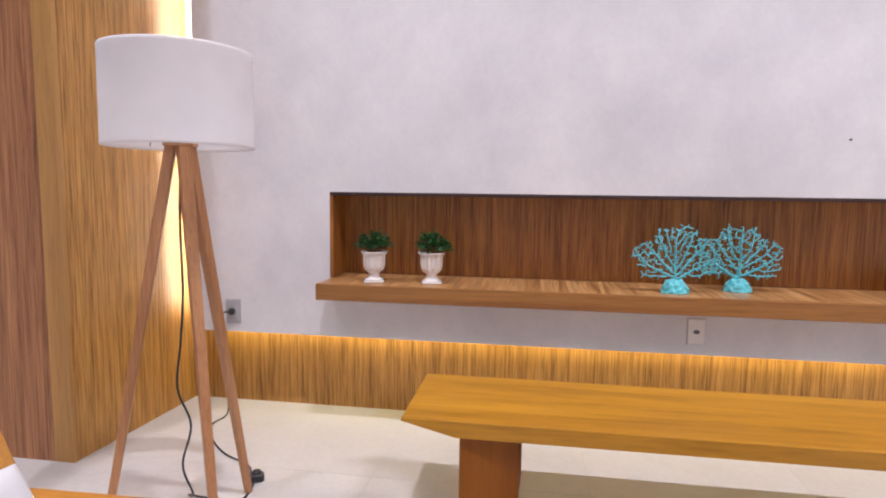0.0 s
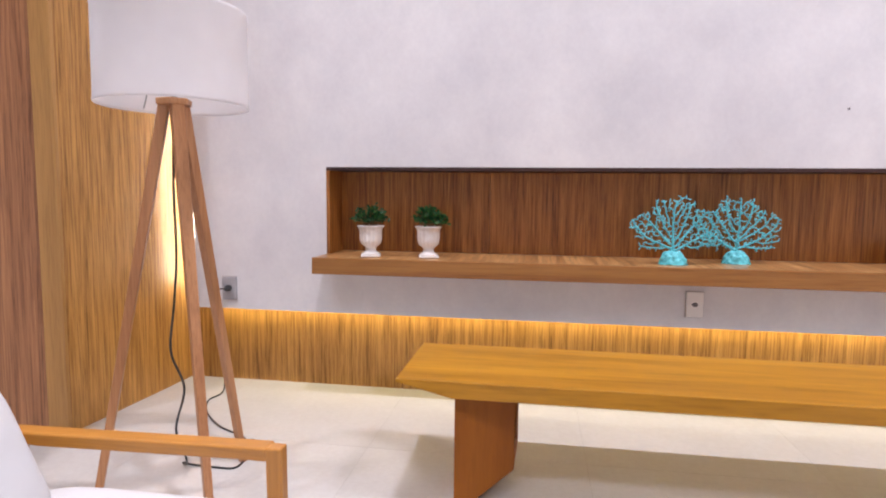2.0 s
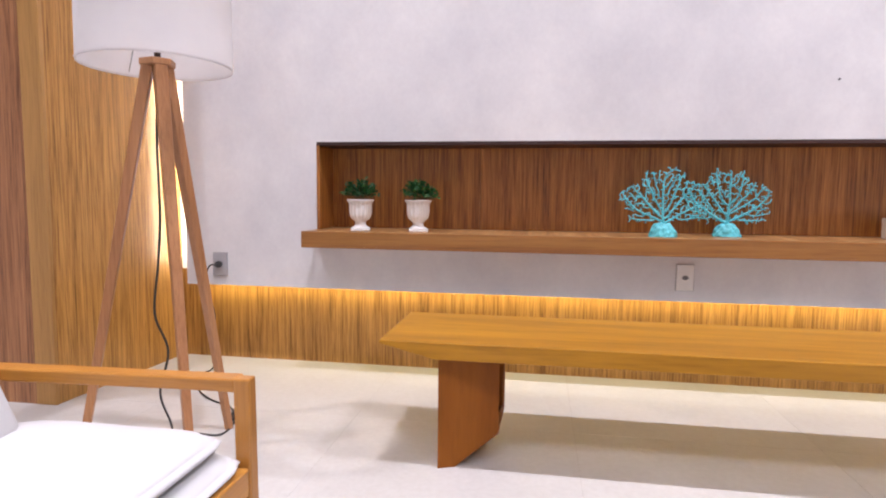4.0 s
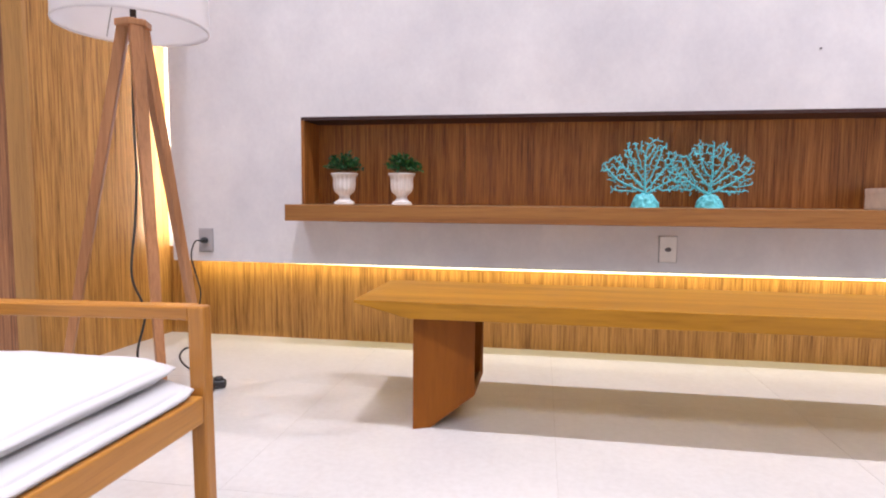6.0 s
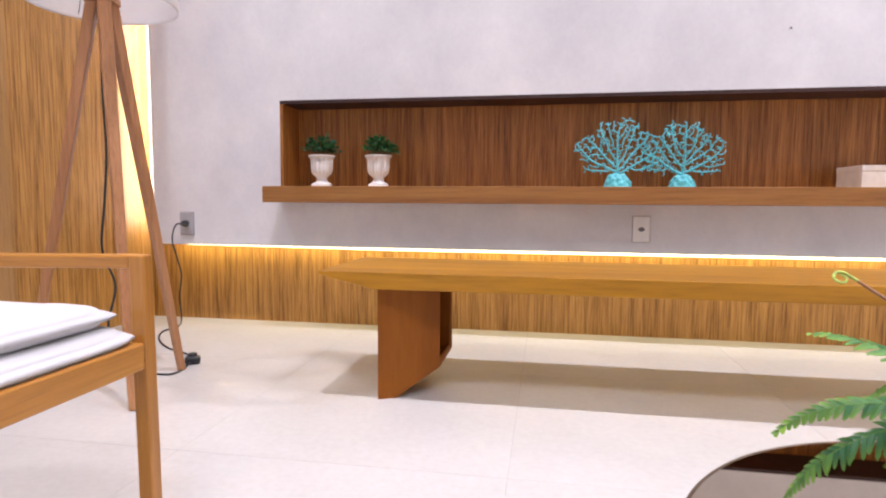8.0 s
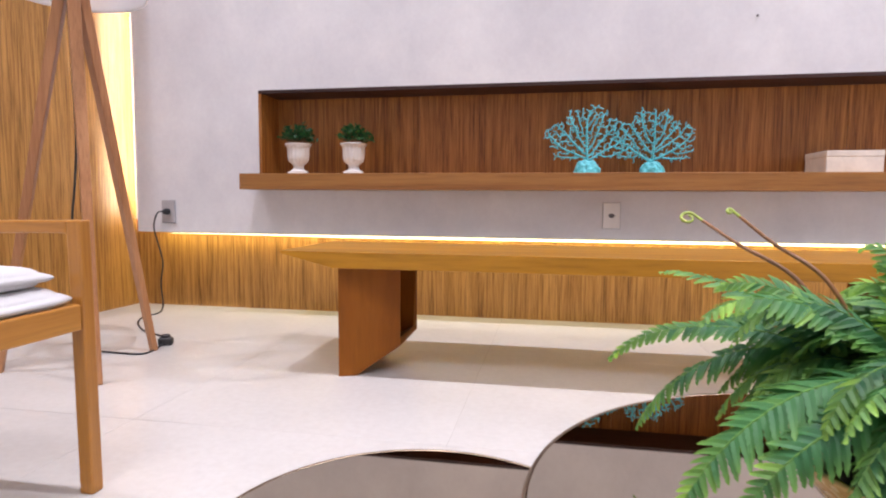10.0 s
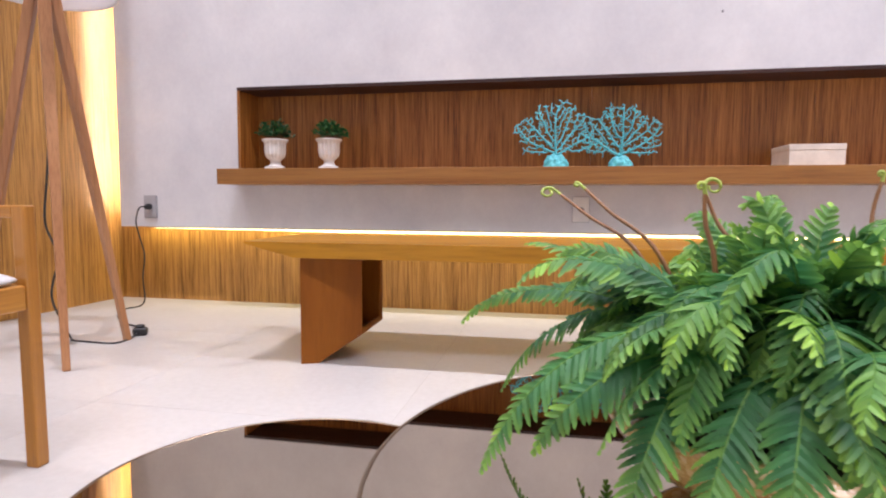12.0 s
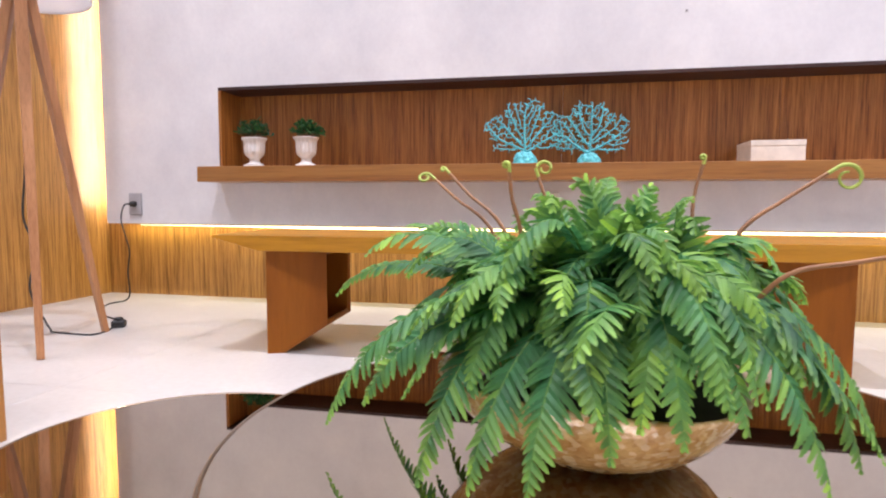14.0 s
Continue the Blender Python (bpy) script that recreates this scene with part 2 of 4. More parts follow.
def prism(outline, y0, y1, bevel=0.0, axis="y"):
    """An outline in the xz plane (or yz, for axis x), drawn out along the axis."""
    b = bmesh.new()
    at = (lambda u, w, k: (u, k, w)) if axis == "y" else ((lambda u, w, k: (k, u, w)) if axis == "x" else (lambda u, w, k: (u, w, k)))
    a = [b.verts.new(at(u, w, y0)) for u, w in outline]
    c = [b.verts.new(at(u, w, y1)) for u, w in outline]
    n = len(outline)
    b.faces.new(a)
    b.faces.new(c[::-1])
    for i in range(n):
        b.faces.new((a[i], c[i], c[(i + 1) % n], a[(i + 1) % n]))
    bmesh.ops.recalc_face_normals(b, faces=b.faces)
    if bevel:
        bmesh.ops.bevel(b, geom=b.edges[:], offset=bevel, segments=2, profile=0.5, affect="EDGES")
    return b


def beam(p, q, w, d, bevel=0.004, w2=None, d2=None, turn=0.0):
    """A square timber from p to q, w by d thick at p and w2 by d2 at q."""
    p, q = Vector(p), Vector(q)
    way = (q - p)
    rot = way.to_track_quat("Z", "Y").to_matrix().to_4x4() @ Matrix.Rotation(turn, 4, "Z")
    b = box(-0.5, 0.5, -0.5, 0.5, 0, 1)
    w2, d2 = w2 or w, d2 or d
    for v in b.verts:
        top = v.co.z > 0.5
        v.co = Vector((v.co.x * (w2 if top else w), v.co.y * (d2 if top else d), v.co.z * way.length))
    bmesh.ops.bevel(b, geom=b.edges[:], offset=bevel, segments=2, profile=0.5, affect="EDGES")
    b.transform(Matrix.Translation(p) @ rot)
    return b


def lathe(profile, n=48, flute=0, depth=0.0, lo=0.0, hi=0.0):
    b = bmesh.new()
    rings = []
    for r, z in profile:
        ring = []
        for i in range(n):
            a = 2 * math.pi * i / n
            k = 1.0
            if flute and lo < z < hi:
                k = 1 - depth * (0.5 - 0.5 * math.cos(flute * a))
            ring.append(b.verts.new((r * k * math.cos(a), r * k * math.sin(a), z)))
        rings.append(ring)
    for a, c in zip(rings, rings[1:]):
        for i in range(n):
            b.faces.new((a[i], a[(i + 1) % n], c[(i + 1) % n], c[i]))
    b.faces.new(rings[0][::-1])
    b.faces.new(rings[-1])
    bmesh.ops.recalc_face_normals(b, faces=b.faces)
    return b


def tube(bm, pts, radii, n=6):
    pts = [Vector(p) for p in pts]
    rings = []
    up = Vector((0.31, 0.2, 0.93))
    for i, p in enumerate(pts):
        d = (pts[min(i + 1, len(pts) - 1)] - pts[max(i - 1, 0)]).normalized()
        u = d.cross(up)
        if u.length < 0.05:
            u = d.cross(Vector((1, 0, 0)))
        u.normalize()
        w = d.cross(u)
        r = radii[i] if isinstance(radii, (list, tuple)) else radii
        rings.append([bm.verts.new(p + r * (math.cos(2 * math.pi * k / n) * u + math.sin(2 * math.pi * k / n) * w)) for k in range(n)])
    for a, c in zip(rings, rings[1:]):
        for k in range(n):
            bm.faces.new((a[k], a[(k + 1) % n], c[(k + 1) % n], c[k]))
    bm.faces.new(rings[0][::-1])
    bm.faces.new(rings[-1])
    return bm


def smooth_path(pts, per=8):
    """A smooth line through the points."""
    P = [Vector(p) for p in pts]
    P = [P[0] * 2 - P[1]] + P + [P[-1] * 2 - P[-2]]
    out = []
    for i in range(1, len(P) - 2):
        a, b, c, d = P[i - 1:i + 3]
        for k in range(per):
            t = k / per
            out.append(0.5 * (2 * b + (c - a) * t + (2 * a - 5 * b + 4 * c - d) * t * t + (3 * b - a - 3 * c + d) * t ** 3))
    return out + [P[-2]]


def structure(name, bm, mat, label):
    return tagged(part(name, bm, mat), label, kind="structure")


# ---- structure ----
WALL_Y, BASE_Y, LEFT_X, BLOCK_Y = 2.915, 3.075, -1.965, 2.20
GREY_X, GREY_Z = -1.795, 0.44
NICHE_X0, NICHE_X1, NICHE_Z0, NICHE_Z1, NICHE_Y = -1.052, 3.6, 0.752, 1.18, 3.115
X0, X1, Y0 = -4.6, 5.0, -3.6

wall = structure("wall_north", box(LEFT_X, X1 + 0.2, 3.14, 3.34, 0, CEIL), M_WHITE, "plain wall behind the cement panel")
structure("wall_east", box(X1, X1 + 0.2, Y0 - 0.2, 3.14, 0, CEIL), M_WHITE, "plain white side wall")
structure("wall_south", box(X0 - 0.2, X1, Y0 - 0.2, Y0, 0, CEIL), M_WHITE, "plain white wall facing the bench")
structure("wall_west", box(X0 - 0.2, X0, Y0, 3.34, 0, CEIL), M_WHITE, "plain white side wall")
structure("ceiling", box(X0 - 0.2, X1 + 0.2, Y0 - 0.2, 3.34, CEIL, CEIL + 0.15), M_WHITE, "plain white ceiling")

# the wood-clad block beside the lamp, with its solid corner strip
structure("wall_block", box(X0, LEFT_X - 0.02, BLOCK_Y + 0.02, 3.34, 0, CEIL), M_WHITE, "core of the wood-clad block")
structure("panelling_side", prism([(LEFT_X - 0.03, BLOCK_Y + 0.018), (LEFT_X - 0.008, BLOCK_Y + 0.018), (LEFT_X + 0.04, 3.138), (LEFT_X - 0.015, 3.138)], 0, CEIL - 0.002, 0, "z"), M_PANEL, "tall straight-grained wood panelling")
structure("panelling_front", box(X0 + 0.002, LEFT_X - 0.106, BLOCK_Y, BLOCK_Y + 0.018, 0, CEIL - 0.002), M_FRONT, "tall straight-grained wood panelling, its weaker light put into a darker colour")
structure("corner_trim", box(LEFT_X - 0.104, LEFT_X - 0.004, BLOCK_Y - 0.003, BLOCK_Y + 0.016, 0, CEIL - 0.002, 0.003), M_EDGE, "light solid wood corner strip")
structure("base_panel", box(LEFT_X + 0.03, X1 - 0.002, BASE_Y, BASE_Y + 0.03, 0, 0.50), M_PANEL, "low straight-grained wood panel under the cement wall")
structure("side_reveal", box(LEFT_X + 0.03, GREY_X + 0.09, BASE_Y, BASE_Y + 0.03, 0.502, CEIL - 0.002), M_WHITE, "pale strip lit behind the cement wall's edge")

# cement slab with the long niche cut through it
g = bmesh.new()
box(GREY_X, NICHE_X0, WALL_Y, BASE_Y - 0.06, GREY_Z, CEIL - 0.002, bm=g)
box(NICHE_X0, NICHE_X1, WALL_Y, BASE_Y - 0.06, GREY_Z, 0.672, bm=g)
box(NICHE_X0, NICHE_X1, WALL_Y, BASE_Y - 0.06, NICHE_Z1 + 0.018, CEIL - 0.002, bm=g)
box(NICHE_X1, X1 - 0.002, WALL_Y, BASE_Y - 0.06, GREY_Z, CEIL - 0.002, bm=g)
bmesh.ops.remove_doubles(g, verts=g.verts, dist=1e-5)
structure("cement_wall", g, M_CEMENT, "polished grey cement wall floating before its backing")

n = empty("niche_lining")
tagged(n, "long wood-lined recess in the cement wall", "niche", kind="structure")
seams = [NICHE_X0, -0.222, 0.82, 1.862, 2.904, NICHE_X1]
for xa, xb in zip(seams, seams[1:]):
    part("back_panel", box(xa + 0.0006, xb - 0.0006, NICHE_Y, NICHE_Y + 0.02, NICHE_Z0, NICHE_Z1, 0.0008, 1), M_NICHE, n)
part("side_panel", box(NICHE_X0 + 0.001, NICHE_X0 + 0.018, WALL_Y - 0.002, NICHE_Y, NICHE_Z0, NICHE_Z1, 0.001), M_NICHE, n)
part("side_panel", box(NICHE_X1 - 0.018, NICHE_X1 - 0.001, WALL_Y - 0.002, NICHE_Y, NICHE_Z0, NICHE_Z1, 0.001), M_NICHE, n)
part("top_panel", box(NICHE_X0 + 0.001, NICHE_X1 - 0.001, WALL_Y - 0.002, NICHE_Y + 0.02, NICHE_Z1, NICHE_Z1 + 0.017, 0.001), M_DARK, n, "wood underside with the recess's shade put into its colour")

s = empty("wall_shelf", 0, 0, 0)
tagged(s, "long thick wooden shelf board let into the niche", "shelf")
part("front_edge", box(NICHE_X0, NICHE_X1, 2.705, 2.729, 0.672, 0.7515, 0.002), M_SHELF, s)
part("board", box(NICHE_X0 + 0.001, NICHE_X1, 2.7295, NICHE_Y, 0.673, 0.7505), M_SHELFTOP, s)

# LED strips behind the slab's edges
for nm, args in (("led_strip_low", (-1.70, X1 - 0.02, 3.0700, 3.0745, 0.414, 0.426)),
                 ("led_strip_upright", (GREY_X + 0.02, GREY_X + 0.032, 3.018, 3.030, 0.55, CEIL - 0.05))):
    e = empty(nm)
    tagged(e, "warm yellow light strip hidden behind the cement wall", "light strip")
    x0, x1, y0, y1, z0, z1 = args
    if x1 - x0 > 1:
        # sinks out of sight behind the slab towards its end
        part("diffuser", prism([(x0, z1 - 0.002), (x0, z1), (x1, z1), (x1, z0), (-0.55, z0), (-1.05, z0 + 0.006)], y0, y1, 0.0005), M_LED, e)
    else:
        part("diffuser", box(*args, 0.002), M_LED, e)
    part("profile", box(x0 - 0.001, x1 + 0.001, y0 + 0.0005, y1 + 0.0004, z1 + 0.0004, z1 + 0.004) if x1 - x0 > 1 else box(x0 - 0.001, x1 + 0.001, y0 - 0.0045, y0 - 0.0005, z0 - 0.001, z1 + 0.001), M_METAL, e)


def strip_lamp(name, m, w, h, power, color=WARM):
    data = bpy.data.lights.new(name, "AREA")
    data.shape, data.size, data.size_y, data.energy, data.color = "RECTANGLE", w, h, power, color
    ob = new(name, data)
    ob.matrix_world = m
    return ob


strip_lamp("led_glow_low", look((1.6, 3.022, GREY_Z + 0.004), (1.6, 3.012, GREY_Z - 0.075)), 6.7, 0.010, 12)
strip_lamp("led_glow_upright", look((GREY_X + 0.016, 3.036, 2.70), (-1.93, 3.075, 2.70)), 0.012, 4.3, 27, (1.0, 0.96, 0.86))

# ---- lamp ----


def floor_lamp(x, y):
    lamp = empty("floor_lamp", x, y, 0)
    tagged(lamp, "tripod floor lamp with white linen drum shade and pale wooden legs", "floor lamp")
    feet = [(0.079, 0.262), (0.199, -0.178), (-0.25, -0.128)]
    for fx, fy in feet:
        d = Vector((fx, fy, 0)).normalized() * 0.029
        part("leg", beam((fx, fy, 0.0), (d.x, d.y, 1.355), 0.025, 0.025, 0.004, 0.042, 0.036, 0.0), M_LAMPWOOD, lamp)
    a = math.atan2(-0.178, 0.199)
    hexa = []
    for k in range(3):
        for da in (-0.5, 0.5):
            hexa.append((0.058 * math.cos(a + k * 2 * math.pi / 3 + da), 0.058 * math.sin(a + k * 2 * math.pi / 3 + da)))
    part("head", prism(hexa, 1.348, 1.370, 0.003, "z"), M_LAMPWOOD, lamp)
    b = lathe([(0.010, 1.370), (0.010, 1.43), (0.019, 1.432), (0.019, 1.50), (0.004, 1.502)], 20)
    part("lamp_holder", b, M_BLACK, lamp, "black lamp holder", True)
    part("bulb", lathe([(0.012, 1.503), (0.016, 1.52), (0.030, 1.55), (0.032, 1.575), (0.022, 1.60), (0.004, 1.61)], 24), M_CERAMIC, lamp, "unlit white bulb", True)
    R0, R1, zb, zt = 0.2375, 0.236, 1.345, 1.655
    n_ = 96
    b = bmesh.new()
    prof = [(R0, zb), (R0 + 0.0015, zb + 0.006), (R0, zb + 0.012), (R1, zt - 0.012), (R1 + 0.0015, zt - 0.006), (R1, zt),
            (R1 - 0.004, zt), (R1 - 0.004, zt - 0.01), (R0 - 0.004, zb + 0.01), (R0 - 0.004, zb)]
    rings = [[b.verts.new((r * math.cos(2 * math.pi * i / n_), r * math.sin(2 * math.pi * i / n_), z)) for i in range(n_)] for r, z in prof]
    for k in range(len(rings)):
        u, w = rings[k], rings[(k + 1) % len(rings)]
        for i in range(n_):
            b.faces.new((u[i], u[(i + 1) % n_], w[(i + 1) % n_], w[i]))
    bmesh.ops.recalc_face_normals(b, faces=b.faces)
    part("shade", b, M_SHADE, lamp, "white linen drum shade", True)
    b = bmesh.new()
    for k in range(3):
        an = k * 2 * math.pi / 3 + 0.5
        tube(b, [(0.015 * math.cos(an), 0.015 * math.sin(an), 1.49), (0.15 * math.cos(an), 0.15 * math.sin(an), 1.50), (0.234 * math.cos(an), 0.234 * math.sin(an), 1.36)], 0.002, 6)
    part("shade_carrier", b, M_METAL, lamp, "thin wire carrier", True)
    cord = smooth_path([(0.0, 0.0, 1.35), (-0.012, 0.0, 1.1), (-0.016, 0.01, 0.85), (-0.03, 0.01, 0.68), (-0.05, 0.012, 0.505), (-0.003, 0.012, 0.375),
                        (-0.045, 0.02, 0.22), (-0.05, 0.08, 0.09), (-0.10, 0.16, 0.02), (-0.14, 0.20, 0.004), (-0.09, 0.19, 0.004), (0.0, 0.185, 0.004), (0.075, 0.19, 0.004), (0.085, 0.25, 0.004),
                        (0.07, 0.33, 0.012)], 8)
    part("cord", tube(bmesh.new(), cord, 0.0042, 8), M_BLACK, lamp, "black wavy power cord", True)
    return lamp


LX, LY = -1.184, 1.838
floor_lamp(LX, LY)

# foot switch block and the cord that runs to the wall socket
sw = empty("foot_switch", -1.115, 2.19, 0, 25)
tagged(sw, "black plastic foot switch on the floor beside the lamp", "switch")
part("housing", box(-0.030, 0.030, -0.021, 0.021, 0.0, 0.036, 0.012, 4), M_BLACK, sw, smooth=True)
part("pedal", lathe([(0.018, 0.036), (0.019, 0.041), (0.015, 0.047), (0.002, 0.049)], 24), M_BLACK, sw, smooth=True)

pc = empty("power_cord")
tagged(pc, "black power cord plugged into the wall socket", "cable")
part("wire", tube(bmesh.new(), smooth_path([(-1.597, WALL_Y - 0.045, 0.553), (-1.635, WALL_Y - 0.05, 0.545), (-1.655, 2.86, 0.47), (-1.63, 2.855, 0.38), (-1.60, 2.85, 0.28), (-1.615, 2.85, 0.16),
                                           (-1.60, 2.84, 0.04), (-1.60, 2.80, 0.005), (-1.61, 2.70, 0.005), (-1.53, 2.55, 0.005), (-1.38, 2.40, 0.005), (-1.22, 2.31, 0.006), (-1.15, 2.215, 0.018)], 8), 0.0042, 8), M_BLACK, pc, smooth=True)
b = lathe([(0.017, 0), (0.018, 0.012), (0.015, 0.03), (0.008, 0.04), (0.005, 0.048)], 20)
b.transform(pose(-1.597, WALL_Y - 0.012, 0.553, 90, 0, 0))
part("plug", b, M_BLACK, pc, "black round plug", True)


def socket_plate(x, z, mat, label, w=0.078, h=0.122):
    o = empty("socket", x, WALL_Y, z)
    tagged(o, label, "wall socket")
    part("frame", box(-w / 2 - 0.003, w / 2 + 0.003, -0.0055, 0.0, -h / 2 - 0.003, h / 2 + 0.003, 0.002), M_PLATEGREY, o, "grey plastic frame")
    part("plate", box(-w / 2, w / 2, -0.011, -0.0056, -h / 2, h / 2, 0.004, 3), mat, o)
    part("insert", box(-0.021, 0.021, -0.0125, -0.0102, -0.024, 0.024, 0.001), mat, o)
    hexo = [(0.017 * (1.0 if abs(math.cos(a)) > 0.9 else 0.75) * math.cos(a), 0.012 * math.sin(a)) for a in [k * math.pi / 3 for k in range(6)]]
    part("outlet", prism(hexo, -0.0135, -0.0126), M_SOCKET, o, "dark grey six-sided outlet")
    for dx in (-0.0075, 0.0, 0.0075):
        bb = lathe([(0.0021, 0), (0.0021, 0.0006)], 10)
        bb.transform(pose(dx, -0.0136, 0, 90, 0, 0))
        part("pin_hole", bb, M_BLACK, o)
    return o


socket_plate(-1.597, 0.553, M_PLATEGREY, "grey wall socket with the lamp plugged in")
socket_plate(0.772, 0.555, M_PLATE, "white wall socket plate under the shelf")

nail = empty("nail", 1.379, WALL_Y, 1.459)
tagged(nail, "small dark nail in the cement wall", "nail")
b = lathe([(0.0022, -0.004), (0.0022, 0.010), (0.0055, 0.0102), (0.005, 0.0125), (0.001, 0.013)], 12)
b.transform(pose(0, 0, 0, 90, 0, 0))
part("shank", b, M_SOCKET, nail)

# ---- bench ----
bench = empty("bench", 0, 0, 0)
tagged(bench, "long low wooden bench with undercut ends and plank legs", "bench")
BX0, BX1, BF, BB = -0.433, 1.914, 1.874, 2.368
outline = [(BX0, 0.436), (BX0 + 0.002, 0.446), (BX1 - 0.002, 0.446), (BX1, 0.436), (BX1 - 0.19, 0.389), (BX0 + 0.19, 0.389)]
part("seat", prism(outline, BF, BB, 0.0025), M_BENCH, bench, "honey-coloured thick plank with undercut ends")


def bench_leg(flip):
    """A hollow leg of planks, open on its inner side: a broad slanting front with its lower inner corner cut away."""
    plan = [(-0.235, 1.913, 0.0), (-0.179, 1.938, 0.0), (-0.036, 2.010, 0.098), (-0.029, 2.240, 0.110), (-0.232, 2.255, 0.0)]
    b = bmesh.new()
    f = (lambda x: BX0 + BX1 - x) if flip else (lambda x: x)
    lo = [b.verts.new((f(x), y, z)) for x, y, z in plan]
    hi = [b.verts.new((f(x), y, 0.3885)) for x, y, z in plan]
    n_ = len(plan)
    for k in range(n_):
        b.faces.new((lo[k], lo[(k + 1) % n_], hi[(k + 1) % n_], hi[k]))
    b.faces.new(hi)
    for tri_ in ((0, 1, 4), (1, 2, 4), (2, 3, 4)):
        b.faces.new([lo[k] for k in tri_])
    bmesh.ops.recalc_face_normals(b, faces=b.faces)
    b.faces.ensure_lookup_table()
    bmesh.ops.delete(b, geom=[b.faces[2]], context="FACES_ONLY")
    bmesh.ops.solidify(b, geom=b.faces[:], thickness=0.020)
    bmesh.ops.recalc_face_normals(b, faces=b.faces)
    return b


part("leg", bench_leg(False), M_BENCHLEG, bench, "reddish-brown hollow plank leg with a cut-away foot")
part("leg", bench_leg(True), M_BENCHLEG, bench, "reddish-brown hollow plank leg with a cut-away foot")

# ---- armchair ----


def soft_pillow(hx, hy, hz, cuts=22, wave=0.006, seed=0):
    """A stuffed cushion, thick in the middle and thin at its seams."""
    b = bmesh.new()
    bmesh.ops.create_cube(b, size=1)
    bmesh.ops.subdivide_edges(b, edges=b.edges[:], cuts=cuts, use_grid_fill=True)
    for v in b.verts:
        u = v.co * 2
        m = max(abs(u.x), abs(u.y))
        thick = hz * (0.22 + 0.78 * ((1 - abs(u.x) ** 3.4) * (1 - abs(u.y) ** 3.4)) ** 0.45)
        pinch = 1 - 0.035 * (1 - abs(u.x) ** 2) * (abs(u.y) > 0.9) - 0.035 * (1 - abs(u.y) ** 2) * (abs(u.x) > 0.9)
        r = 1.0 - 0.05 * (abs(u.x) * abs(u.y)) ** 3
        p = Vector((u.x * hx * r * pinch, u.y * hy * r * pinch, u.z * thick))
        p.z += wave * noise.noise(Vector((p.x * 7 + seed, p.y * 7, seed))) * (1 - m ** 4) * (1 if u.z > 0 else 0.3)
        p.z += wave * 0.5 * noise.noise(Vector((p.x * 22 + seed, p.y * 12, seed + 4))) * (1 - m ** 6) * (1 if u.z > 0 else 0.3)
        v.co = p
    return b


def seat_pad(hx, hy, hz, cuts=26, wave=0.005, seed=0):
    """A flat stuffed pad whose rim rounds off to a seam."""
    b = bmesh.new()
    bmesh.ops.create_cube(b, size=1)
    bmesh.ops.subdivide_edges(b, edges=b.edges[:], cuts=cuts, use_grid_fill=True)
    for v in b.verts:
        u = Vector([math.sin(c * math.pi) for c in v.co])
        ex = max(0.0, (abs(u.x) * hx - hx + 0.07) / 0.07)
        ey = max(0.0, (abs(u.y) * hy - hy + 0.07) / 0.07)
        k = min(1.0, math.hypot(ex, ey))
        thick = hz * (0.32 + 0.68 * (1 - k ** 2) ** 0.5)
        p = Vector((u.x * hx, u.y * hy, u.z * thick))
        p.xy *= 1 - 0.05 * (ex * ey) ** 2
        swell = 0.35 * hz * (1 - u.z * u.z)
        p += Vector((math.copysign(swell, u.x) if ex > 0.99 else 0, math.copysign(swell, u.y) if ey > 0.99 else 0, 0))
        p.z += wave * noise.noise(Vector((p.x * 8 + seed, p.y * 8, seed))) * (1 if u.z > 0 else 0.2)
        p.z += wave * 0.4 * noise.noise(Vector((p.x * 25 + seed, p.y * 16, seed + 3))) * (1 if u.z > 0 else 0.2)
        v.co = p
    return b


